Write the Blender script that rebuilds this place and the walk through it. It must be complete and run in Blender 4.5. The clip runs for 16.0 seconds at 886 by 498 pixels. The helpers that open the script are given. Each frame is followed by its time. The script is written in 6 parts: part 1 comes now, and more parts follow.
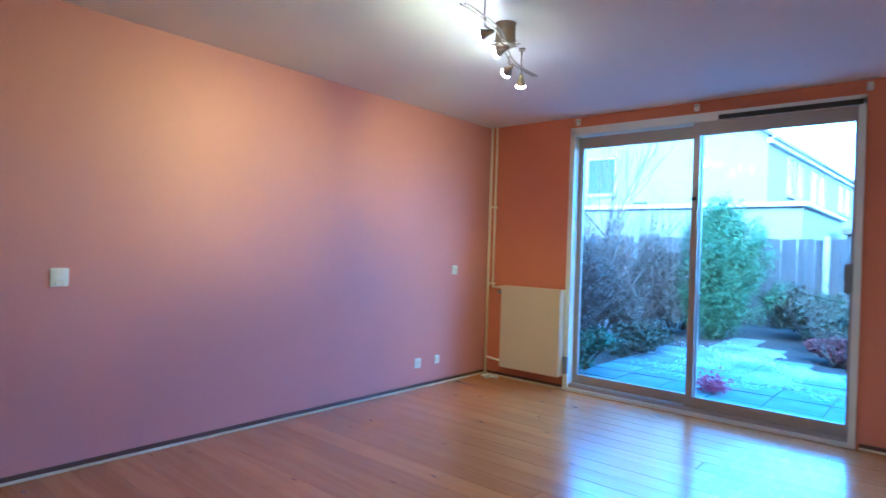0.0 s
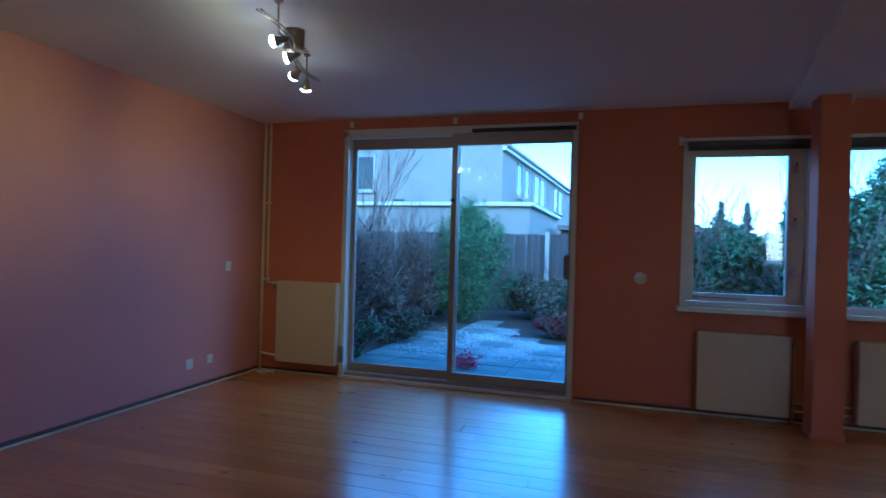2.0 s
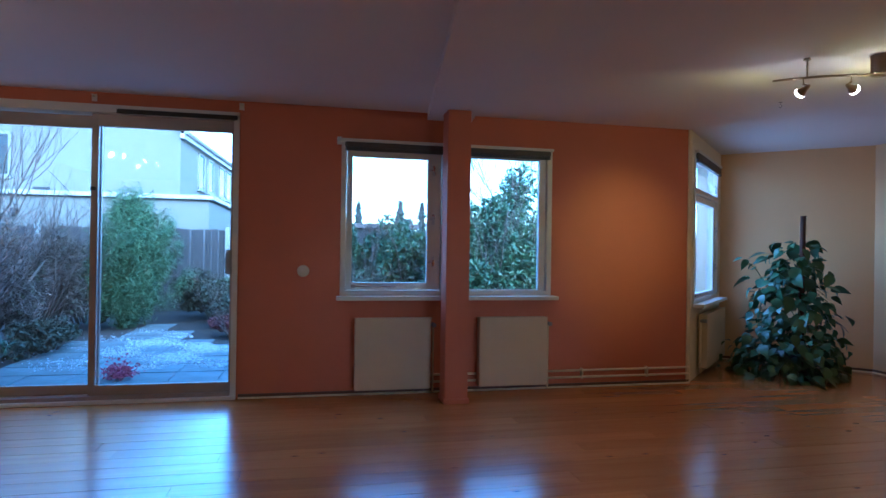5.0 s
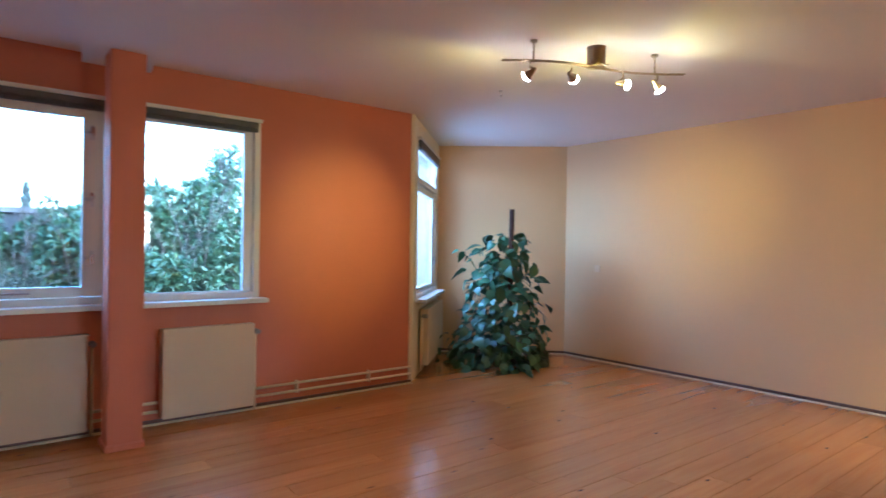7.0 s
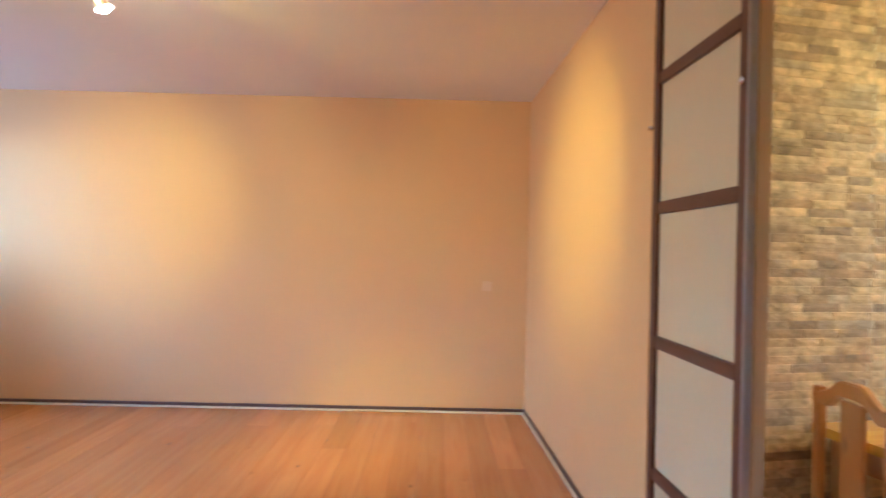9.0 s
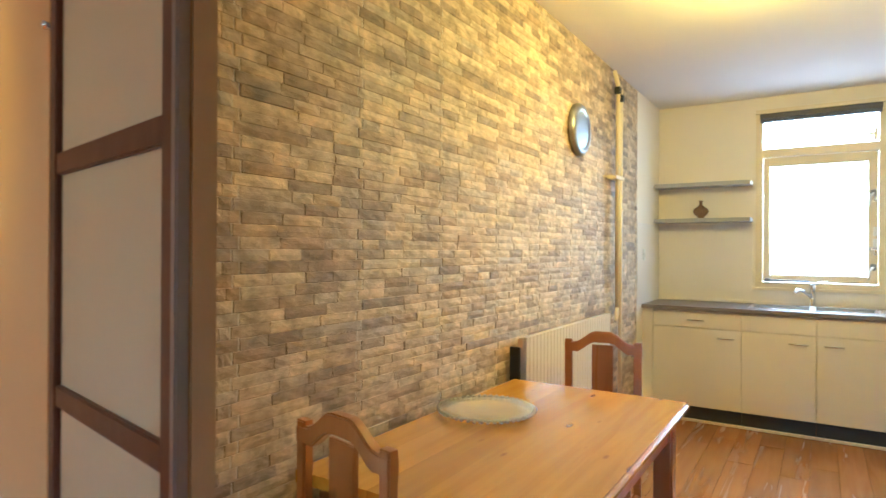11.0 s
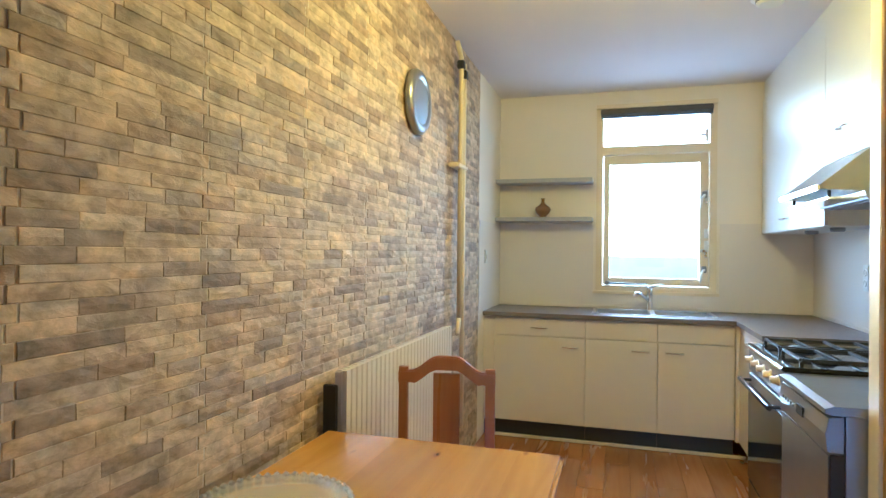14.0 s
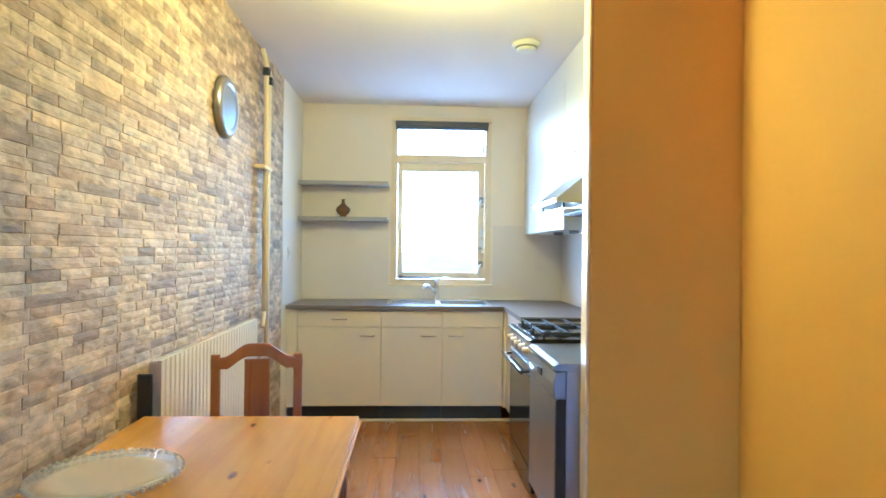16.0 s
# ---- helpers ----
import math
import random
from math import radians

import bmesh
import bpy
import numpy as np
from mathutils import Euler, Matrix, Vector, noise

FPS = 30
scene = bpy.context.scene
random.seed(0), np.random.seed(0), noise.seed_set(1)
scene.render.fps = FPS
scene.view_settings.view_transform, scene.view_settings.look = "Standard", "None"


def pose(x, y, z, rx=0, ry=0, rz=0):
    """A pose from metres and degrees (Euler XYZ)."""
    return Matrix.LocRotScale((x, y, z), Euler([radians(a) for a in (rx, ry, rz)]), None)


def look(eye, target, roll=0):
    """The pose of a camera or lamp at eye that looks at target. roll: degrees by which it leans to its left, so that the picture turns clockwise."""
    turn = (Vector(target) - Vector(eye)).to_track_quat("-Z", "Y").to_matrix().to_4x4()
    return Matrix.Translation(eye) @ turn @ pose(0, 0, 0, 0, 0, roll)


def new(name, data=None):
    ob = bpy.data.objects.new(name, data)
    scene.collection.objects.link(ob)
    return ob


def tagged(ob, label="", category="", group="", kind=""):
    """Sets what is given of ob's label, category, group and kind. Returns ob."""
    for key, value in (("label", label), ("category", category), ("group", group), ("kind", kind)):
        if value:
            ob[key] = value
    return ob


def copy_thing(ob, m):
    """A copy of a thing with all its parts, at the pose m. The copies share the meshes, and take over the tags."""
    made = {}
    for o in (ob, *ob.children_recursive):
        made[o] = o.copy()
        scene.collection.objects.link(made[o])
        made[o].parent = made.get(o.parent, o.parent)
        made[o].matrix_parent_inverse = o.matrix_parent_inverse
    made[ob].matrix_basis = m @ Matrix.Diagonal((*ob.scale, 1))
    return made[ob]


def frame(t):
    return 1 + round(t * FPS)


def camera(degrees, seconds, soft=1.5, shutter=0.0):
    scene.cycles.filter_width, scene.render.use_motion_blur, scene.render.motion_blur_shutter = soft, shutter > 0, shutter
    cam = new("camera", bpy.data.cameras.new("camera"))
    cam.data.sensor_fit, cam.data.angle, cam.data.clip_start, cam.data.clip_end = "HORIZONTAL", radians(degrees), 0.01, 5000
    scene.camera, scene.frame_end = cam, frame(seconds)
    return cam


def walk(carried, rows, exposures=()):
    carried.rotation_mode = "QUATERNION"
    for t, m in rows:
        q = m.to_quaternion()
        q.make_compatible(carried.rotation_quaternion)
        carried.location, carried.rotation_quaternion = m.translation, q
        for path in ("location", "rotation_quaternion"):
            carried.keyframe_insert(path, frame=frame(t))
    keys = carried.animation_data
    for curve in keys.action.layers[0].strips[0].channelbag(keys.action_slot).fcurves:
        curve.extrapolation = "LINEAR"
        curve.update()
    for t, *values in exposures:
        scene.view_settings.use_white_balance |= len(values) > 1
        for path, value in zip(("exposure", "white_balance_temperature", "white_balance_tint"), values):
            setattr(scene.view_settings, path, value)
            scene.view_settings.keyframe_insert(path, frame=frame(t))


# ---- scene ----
cam = camera(74.0, 16.0, soft=1.5, shutter=0.3)
# seconds, x, y, z, yaw, pitch, roll
PATH = [
    (0.0, -0.295, -0.675, 1.320, 40.56, -0.16, -1.90),
    (0.5, -0.342, -0.809, 1.320, 32.13, -0.07, -1.84),
    (1.0, -0.370, -0.893, 1.322, 26.60, -0.04, -1.78),
    (1.5, -0.365, -0.948, 1.327, 22.93, -0.08, -1.71),
    (2.0, -0.320, -0.997, 1.332, 17.21, -0.07, -1.60),
    (2.5, -0.211, -1.010, 1.334, 10.30, 0.06, -1.53),
    (3.0, -0.143, -1.021, 1.329, 3.72, 0.21, -1.46),
    (3.5, -0.184, -1.056, 1.320, -2.80, 0.38, -1.27),
    (3.7, -0.200, -1.068, 1.318, -5.24, 0.36, -1.21),
    (6.0, 0.078, -0.732, 1.313, -20.29, -0.00, -0.82),
    (6.5, 0.129, -0.491, 1.321, -29.65, 0.05, -0.87),
    (7.0, 0.358, -0.238, 1.326, -38.64, -0.23, -0.85),
    (7.5, 0.616, 0.000, 1.329, -48.60, -0.32, -0.91),
    (8.0, 0.912, 0.213, 1.322, -59.31, -0.11, -1.36),
    (8.5, 1.067, 0.433, 1.319, -74.20, 0.02, -1.50),
    (8.7, 1.145, 0.442, 1.326, -80.56, 0.13, -1.54),
    (9.0, 1.269, 0.398, 1.338, -90.42, 0.22, -1.31),
    (9.2, 1.356, 0.382, 1.333, -97.08, 0.36, -1.51),
    (9.5, 1.474, 0.341, 1.334, -106.82, 0.57, -1.38),
    (10.0, 1.639, 0.217, 1.346, -120.82, 0.32, -0.75),
    (10.2, 1.725, 0.138, 1.345, -124.16, 0.17, -0.55),
    (12.3, 2.238, -0.430, 1.329, -146.83, 0.40, -0.57),
    (12.5, 2.266, -0.490, 1.329, -147.49, 0.36, -0.59),
    (13.0, 2.324, -0.627, 1.332, -148.74, 0.25, -0.66),
    (13.5, 2.389, -0.732, 1.334, -149.91, 0.25, -0.63),
    (14.0, 2.405, -0.743, 1.333, -151.32, 0.27, -0.60),
    (14.5, 2.393, -0.720, 1.330, -153.69, 0.27, -0.56),
    (15.0, 2.329, -0.606, 1.329, -158.63, 0.25, -0.54),
    (15.5, 2.295, -0.489, 1.331, -164.48, 0.29, -0.46),
    (16.0, 2.300, -0.400, 1.337, -170.76, 0.14, -0.67),
]
walk(cam, [(t, pose(x, y, z, 90 + p, r, w)) for t, x, y, z, w, p, r in PATH],
     exposures=[(0.0, 4.5, 3850, 3), (1.0, 3.55, 3850, 2), (2.0, 2.65, 3900, 4), (2.5, 2.25, 4000, 7), (3.5, 2.8, 4060, 7), (5.0, 3.3, 4300, 10), (6.0, 4.1, 4600, 11), (7.0, 4.4, 4750, 10), (7.5, 4.55, 4800, 10),
                (8.5, 5.05, 4900, 10), (9.0, 5.1, 5100, 9), (9.5, 4.8, 5350, 8), (10.0, 4.7, 5400, 6), (12.5, 4.15, 4850, 7), (14.5, 4.1, 4600, 7), (16.0, 4.5, 4400, 6)])

# ---- plan (metres): x east, y north ----
XW, XE, YN, H = -4.01, 6.162, 4.39, 2.60          # west, east and garden wall, ceiling
CX, CY, DX, DY, EY = 3.68, 4.39, 4.957, 5.62, 4.56   # bay: corner, tip, east end
YF, SKEW = -0.345, -1.93                          # wall beside the kitchen, a little out of square
YS = -2.26                                        # living room back wall
# the kitchen is laid out in axes of its own, set at an angle to the living room
KITCHEN = Matrix.Translation((3.35, -0.626, 0)) @ Matrix.Rotation(radians(11.97), 4, 'Z') @ Matrix.Translation((-3.47, 0, 0))
XS, YK, XKW = 3.47, -4.70, 1.19                   # stone wall, kitchen end wall, kitchen west wall
XP, YP = 1.755, -2.0                              # pier at the kitchen entrance
XY, YE = 1.10, -1.17                              # yellow return wall and its end

# ---- sky and sun ----
world = bpy.data.worlds.new("world")
scene.world = world
world.use_nodes = True
wn = world.node_tree.nodes
sky = wn.new("ShaderNodeTexSky")
sky.sky_type = 'NISHITA'
sky.sun_disc = False
sky.sun_elevation, sky.sun_rotation = radians(28), radians(153)
sky.air_density, sky.dust_density, sky.ozone_density = 1.0, 0.8, 4.0
wn["Background"].inputs[1].default_value = 0.15
haze = wn.new("ShaderNodeMix")                    # overcast winter cast of the sky
haze.data_type, haze.blend_type = 'RGBA', 'MULTIPLY'
haze.inputs["Factor"].default_value, haze.inputs["B"].default_value = 1.0, (0.90, 1.035, 0.98, 1)
world.node_tree.links.new(sky.outputs[0], haze.inputs["A"])
world.node_tree.links.new(haze.outputs["Result"], wn["Background"].inputs[0])
sun = new("sun", bpy.data.lights.new("sun", 'SUN'))
sun.data.energy, sun.data.angle, sun.data.color = 0.34, radians(60), (0.90, 1.0, 0.98)
sun.matrix_world = look((13, -26, 15), (0, 0, 0))


# daylight of the open sky in the bay window's opening
bay_sky = new("bay_sky", bpy.data.lights.new("bay_sky", 'AREA'))
bay_sky.data.shape = 'RECTANGLE'
bay_sky.data.size, bay_sky.data.size_y, bay_sky.data.energy, bay_sky.data.color = 1.2, 1.3, 2.3, (0.52, 0.70, 1.0)
bay_sky.matrix_world = look((4.05, 5.35, 1.70), (5.75, 3.45, 1.05))


# daylight of the open sky in the kitchen window's opening
kitchen_sky = new("kitchen_sky", bpy.data.lights.new("kitchen_sky", 'AREA'))
kitchen_sky.data.shape = 'RECTANGLE'
kitchen_sky.data.size, kitchen_sky.data.size_y, kitchen_sky.data.energy, kitchen_sky.data.color = 0.7, 1.2, 0.8, (0.62, 0.78, 1.0)
kitchen_sky.matrix_world = KITCHEN @ look((2.265, -4.83, 1.75), (2.265, -3.8, 1.80))


# ---- materials ----
def node(m, kind, **values):
    n = m.node_tree.nodes.new(kind)
    for k, v in values.items():
        n.inputs[k].default_value = v
    return n


def material(name, c1, c2=None, scale=6.0, rough=0.5, bump=0.0, bscale=150.0, metal=0.0, stretch=(1, 1, 1), wear=0.06, coat=0.0, hue=0.0, spec=0.5):
    """A two-tone surface: broad patches, fine grain, fine relief, and uneven gloss."""
    m = bpy.data.materials.new(name)
    m.use_nodes = True
    t, b = m.node_tree, m.node_tree.nodes["Principled BSDF"]
    c2 = c2 or tuple(0.86 * a for a in c1)
    co = node(m, "ShaderNodeTexCoord")
    mp = node(m, "ShaderNodeMapping", Scale=stretch)
    t.links.new(co.outputs["Object"], mp.inputs[0])
    big = node(m, "ShaderNodeTexNoise", Scale=scale, Detail=5.0)
    fine = node(m, "ShaderNodeTexNoise", Scale=bscale, Detail=3.0)
    t.links.new(mp.outputs[0], big.inputs["Vector"])
    t.links.new(mp.outputs[0], fine.inputs["Vector"])
    mix = node(m, "ShaderNodeMix")
    mix.data_type = 'RGBA'
    mix.inputs["A"].default_value, mix.inputs["B"].default_value = (*c1, 1), (*c2, 1)
    ad = node(m, "ShaderNodeMath")
    ad.operation = 'MULTIPLY_ADD'
    ad.inputs[1].default_value, ad.inputs[2].default_value = 0.35, -0.17
    t.links.new(fine.outputs[0], ad.inputs[0])
    su = node(m, "ShaderNodeMath")
    su.use_clamp = True
    t.links.new(big.outputs[0], su.inputs[0])
    t.links.new(ad.outputs[0], su.inputs[1])
    t.links.new(su.outputs[0], mix.inputs["Factor"])
    out = mix.outputs["Result"]
    if hue:
        inf = node(m, "ShaderNodeObjectInfo")
        hsv = node(m, "ShaderNodeHueSaturation")
        rng = node(m, "ShaderNodeMapRange")
        rng.inputs["To Min"].default_value, rng.inputs["To Max"].default_value = 1 - hue, 1 + hue
        t.links.new(inf.outputs["Random"], rng.inputs["Value"])
        t.links.new(rng.outputs[0], hsv.inputs["Value"])
        t.links.new(out, hsv.inputs["Color"])
        out = hsv.outputs[0]
    t.links.new(out, b.inputs["Base Color"])
    b.inputs["Metallic"].default_value = metal
    b.inputs["Specular IOR Level"].default_value = spec
    b.inputs["Coat Weight"].default_value = coat
    b.inputs["Coat Roughness"].default_value = 0.12
    rr = node(m, "ShaderNodeMapRange")
    rr.inputs["To Min"].default_value, rr.inputs["To Max"].default_value = max(0.02, rough - wear), min(1, rough + wear)
    t.links.new(big.outputs[0], rr.inputs["Value"])
    t.links.new(rr.outputs[0], b.inputs["Roughness"])
    if bump:
        bp = node(m, "ShaderNodeBump", Strength=bump, Distance=0.002)
        t.links.new(fine.outputs[0], bp.inputs["Height"])
        t.links.new(bp.outputs[0], b.inputs["Normal"])
    return m


def wood(name, light, dark, knot, axis=0, rough=0.28, vary=0.12, coat=0.3, knots=0.055, kscale=1.0):
    """Pine: long grain along an axis, brown knots, a tone of its own for each board."""
    m = bpy.data.materials.new(name)
    m.use_nodes = True
    t, b = m.node_tree, m.node_tree.nodes["Principled BSDF"]
    co = node(m, "ShaderNodeTexCoord")
    inf = node(m, "ShaderNodeObjectInfo")
    off = node(m, "ShaderNodeVectorMath")
    off.operation = 'SCALE'
    off.inputs["Scale"].default_value = 37.0
    cmb = node(m, "ShaderNodeCombineXYZ")
    for i in range(3):
        t.links.new(inf.outputs["Random"], cmb.inputs[i])
    t.links.new(cmb.outputs[0], off.inputs[0])
    add = node(m, "ShaderNodeVectorMath")
    t.links.new(co.outputs["Object"], add.inputs[0])
    t.links.new(off.outputs[0], add.inputs[1])
    s = [8.0, 8.0, 8.0]
    s[axis] = 0.55
    mp = node(m, "ShaderNodeMapping", Scale=s)
    t.links.new(add.outputs[0], mp.inputs[0])
    gr = node(m, "ShaderNodeTexNoise", Scale=2.2, Detail=7.0, Distortion=0.9)
    t.links.new(mp.outputs[0], gr.inputs["Vector"])
    k = [7.0, 7.0, 7.0]
    k[axis] = 2.6
    mk = node(m, "ShaderNodeMapping", Scale=k)
    t.links.new(add.outputs[0], mk.inputs[0])
    vo = node(m, "ShaderNodeTexVoronoi", Scale=kscale)
    t.links.new(mk.outputs[0], vo.inputs["Vector"])
    kr = node(m, "ShaderNodeMapRange")
    kr.inputs["From Min"].default_value, kr.inputs["From Max"].default_value = knots, knots + 0.06
    kr.inputs["To Min"].default_value, kr.inputs["To Max"].default_value = 0.85, 0.0
    t.links.new(vo.outputs["Distance"], kr.inputs["Value"])
    gc = node(m, "ShaderNodeMapRange")
    gc.inputs["From Min"].default_value, gc.inputs["From Max"].default_value = 0.35, 0.68
    t.links.new(gr.outputs[0], gc.inputs["Value"])
    m1 = node(m, "ShaderNodeMix")
    m1.data_type = 'RGBA'
    m1.inputs["A"].default_value, m1.inputs["B"].default_value = (*light, 1), (*dark, 1)
    t.links.new(gc.outputs[0], m1.inputs["Factor"])
    m2 = node(m, "ShaderNodeMix")
    m2.data_type = 'RGBA'
    m2.inputs["B"].default_value = (*knot, 1)
    t.links.new(m1.outputs["Result"], m2.inputs["A"])
    t.links.new(kr.outputs[0], m2.inputs["Factor"])
    hsv = node(m, "ShaderNodeHueSaturation")
    rg = node(m, "ShaderNodeMapRange")
    rg.inputs["To Min"].default_value, rg.inputs["To Max"].default_value = 1 - vary, 1 + vary
    t.links.new(inf.outputs["Random"], rg.inputs["Value"])
    t.links.new(rg.outputs[0], hsv.inputs["Value"])
    t.links.new(m2.outputs["Result"], hsv.inputs["Color"])
    t.links.new(hsv.outputs[0], b.inputs["Base Color"])
    rr = node(m, "ShaderNodeMapRange")
    rr.inputs["To Min"].default_value, rr.inputs["To Max"].default_value = rough - 0.05, rough + 0.09
    t.links.new(gr.outputs[0], rr.inputs["Value"])
    t.links.new(rr.outputs[0], b.inputs["Roughness"])
    b.inputs["Coat Weight"].default_value, b.inputs["Coat Roughness"].default_value = coat, 0.2
    bp = node(m, "ShaderNodeBump", Strength=0.12, Distance=0.001)
    t.links.new(gr.outputs[0], bp.inputs["Height"])
    t.links.new(bp.outputs[0], b.inputs["Normal"])
    return m


def stone_material():
    m = bpy.data.materials.new("split_stone")
    m.use_nodes = True
    t, b = m.node_tree, m.node_tree.nodes["Principled BSDF"]
    inf, geo = node(m, "ShaderNodeObjectInfo"), node(m, "ShaderNodeNewGeometry")
    ad = node(m, "ShaderNodeMath")
    t.links.new(inf.outputs["Random"], ad.inputs[0])
    t.links.new(geo.outputs["Random Per Island"], ad.inputs[1])
    fr = node(m, "ShaderNodeMath")
    fr.operation = 'FRACT'
    t.links.new(ad.outputs[0], fr.inputs[0])
    rp = node(m, "ShaderNodeValToRGB")
    t.links.new(fr.outputs[0], rp.inputs[0])
    stops = [(0.0, (0.491, 0.354, 0.212)), (0.16, (0.608, 0.461, 0.289)), (0.34, (0.530, 0.373, 0.216)), (0.5, (0.284, 0.210, 0.146)), (0.58, (0.569, 0.427, 0.271)),
             (0.72, (0.363, 0.242, 0.140)), (0.82, (0.245, 0.170, 0.112)), (0.9, (0.589, 0.436, 0.261)), (1.0, (0.402, 0.318, 0.236))]
    el = rp.color_ramp.elements
    el[0].position, el[0].color = stops[0][0], (*stops[0][1], 1)
    el[1].position, el[1].color = stops[-1][0], (*stops[-1][1], 1)
    for p, c in stops[1:-1]:
        e = el.new(p)
        e.color = (*c, 1)
    co = node(m, "ShaderNodeTexCoord")
    mp = node(m, "ShaderNodeMapping", Scale=(1, 1, 1.6))
    t.links.new(co.outputs["Object"], mp.inputs[0])
    n1 = node(m, "ShaderNodeTexNoise", Scale=16.0, Detail=9.0, Distortion=0.35, Roughness=0.62)
    t.links.new(mp.outputs[0], n1.inputs["Vector"])
    cr = node(m, "ShaderNodeMapRange")
    cr.inputs["From Min"].default_value, cr.inputs["From Max"].default_value = 0.33, 0.67
    cr.inputs["To Min"].default_value, cr.inputs["To Max"].default_value = 0.60, 1.36
    t.links.new(n1.outputs[0], cr.inputs["Value"])
    hsv = node(m, "ShaderNodeHueSaturation")
    n2 = node(m, "ShaderNodeTexNoise", Scale=7.0, Detail=6.0, Distortion=0.8)
    t.links.new(co.outputs["Object"], n2.inputs["Vector"])
    cl = node(m, "ShaderNodeMapRange")
    cl.inputs["From Min"].default_value, cl.inputs["From Max"].default_value = 0.46, 0.68
    cl.inputs["To Max"].default_value = 0.42
    t.links.new(n2.outputs[0], cl.inputs["Value"])
    gm = node(m, "ShaderNodeMix")
    gm.data_type = 'RGBA'
    gm.inputs["B"].default_value = (0.36, 0.255, 0.165, 1)
    t.links.new(rp.outputs[0], gm.inputs["A"])
    t.links.new(cl.outputs[0], gm.inputs["Factor"])
    t.links.new(cr.outputs[0], hsv.inputs["Value"])
    t.links.new(gm.outputs["Result"], hsv.inputs["Color"])
    t.links.new(hsv.outputs[0], b.inputs["Base Color"])
    b.inputs["Roughness"].default_value = 0.62
    bp = node(m, "ShaderNodeBump", Strength=0.65, Distance=0.007)
    t.links.new(n1.outputs[0], bp.inputs["Height"])
    t.links.new(bp.outputs[0], b.inputs["Normal"])
    return m


def glass_material(name, tint=(1, 1, 1), rough=0.0, body=0.0):
    """Clear pane: mostly see-through, with a mirror's share that grows at a slant; body: a milky share."""
    m = bpy.data.materials.new(name)
    m.use_nodes = True
    t, pr = m.node_tree, m.node_tree.nodes["Principled BSDF"]
    tr, gl, lw, mx = node(m, "ShaderNodeBsdfTransparent"), node(m, "ShaderNodeBsdfGlossy", Roughness=rough), node(m, "ShaderNodeLayerWeight"), node(m, "ShaderNodeMixShader")
    pw, ma = node(m, "ShaderNodeMath"), node(m, "ShaderNodeMath")
    pw.operation, ma.operation = 'POWER', 'MULTIPLY_ADD'
    pw.inputs[1].default_value, ma.inputs[1].default_value, ma.inputs[2].default_value = 5.0, 0.9, 0.04
    t.links.new(lw.outputs["Facing"], pw.inputs[0])
    t.links.new(pw.outputs[0], ma.inputs[0])
    tr.inputs["Color"].default_value = (*tint, 1)
    t.links.new(ma.outputs[0], mx.inputs[0])
    t.links.new(tr.outputs[0], mx.inputs[1])
    t.links.new(gl.outputs[0], mx.inputs[2])
    out = mx.outputs[0]
    if body:
        pr.inputs["Base Color"].default_value, pr.inputs["Roughness"].default_value = (0.85, 0.83, 0.8, 1), 0.15
        m2 = node(m, "ShaderNodeMixShader", Fac=body)
        t.links.new(out, m2.inputs[1])
        t.links.new(pr.outputs[0], m2.inputs[2])
        out = m2.outputs[0]
    else:
        t.nodes.remove(pr)
    t.links.new(out, t.nodes["Material Output"].inputs[0])
    return m


def glow(name, colour, strength):
    m = bpy.data.materials.new(name)
    m.use_nodes = True
    b = m.node_tree.nodes["Principled BSDF"]
    b.inputs["Base Color"].default_value = (*colour, 1)
    b.inputs["Emission Color"].default_value = (*colour, 1)
    b.inputs["Emission Strength"].default_value = strength
    return m


M_TERRA = material("terracotta_paint", (0.57, 0.172, 0.084), (0.525, 0.156, 0.076), 2.2, 0.62, 0.35, 420)
M_SALMON = material("salmon_paint", (0.61, 0.262, 0.24), (0.57, 0.244, 0.222), 2.0, 0.60, 0.35, 420)
M_PEACH = material("peach_paint", (0.71, 0.435, 0.205), (0.68, 0.414, 0.193), 2.0, 0.60, 0.35, 420)
M_OCHRE = material("ochre_paint", (0.78, 0.455, 0.065), (0.72, 0.415, 0.058), 2.0, 0.60, 0.35, 420)
M_CEIL = material("ceiling_plaster", (0.80, 0.745, 0.73), (0.765, 0.71, 0.695), 1.5, 0.85, 0.25, 260)
M_WHITE = material("white_wall_paint", (0.84, 0.755, 0.63), (0.81, 0.727, 0.60), 2.0, 0.6, 0.2, 300)
M_TILE = material("glazed_wall_panel", (0.75, 0.68, 0.60), (0.735, 0.665, 0.587), 3.0, 0.3, 0.05, 80)
M_FRAME = material("white_gloss_paint", (0.74, 0.70, 0.64), (0.69, 0.65, 0.58), 5.0, 0.33, 0.08, 90)
M_CREAM = material("cream_paint", (0.78, 0.66, 0.46), (0.73, 0.61, 0.42), 5.0, 0.4, 0.08, 90)
M_RAD = material("cream_radiator_enamel", (0.61, 0.47, 0.32), (0.57, 0.435, 0.29), 4.0, 0.38, 0.04, 90)
M_ALU = material("brown_bronze_aluminium", (0.42, 0.34, 0.29), (0.36, 0.29, 0.25), 5.0, 0.42, 0.05, 120, 0.3)
M_BASE = material("dark_brown_skirting", (0.12, 0.055, 0.042), (0.085, 0.042, 0.034), 8.0, 0.45, 0.1, 120)
M_DARK = material("black_plastic", (0.03, 0.03, 0.032), (0.02, 0.02, 0.022), 8.0, 0.45, 0.05, 200)
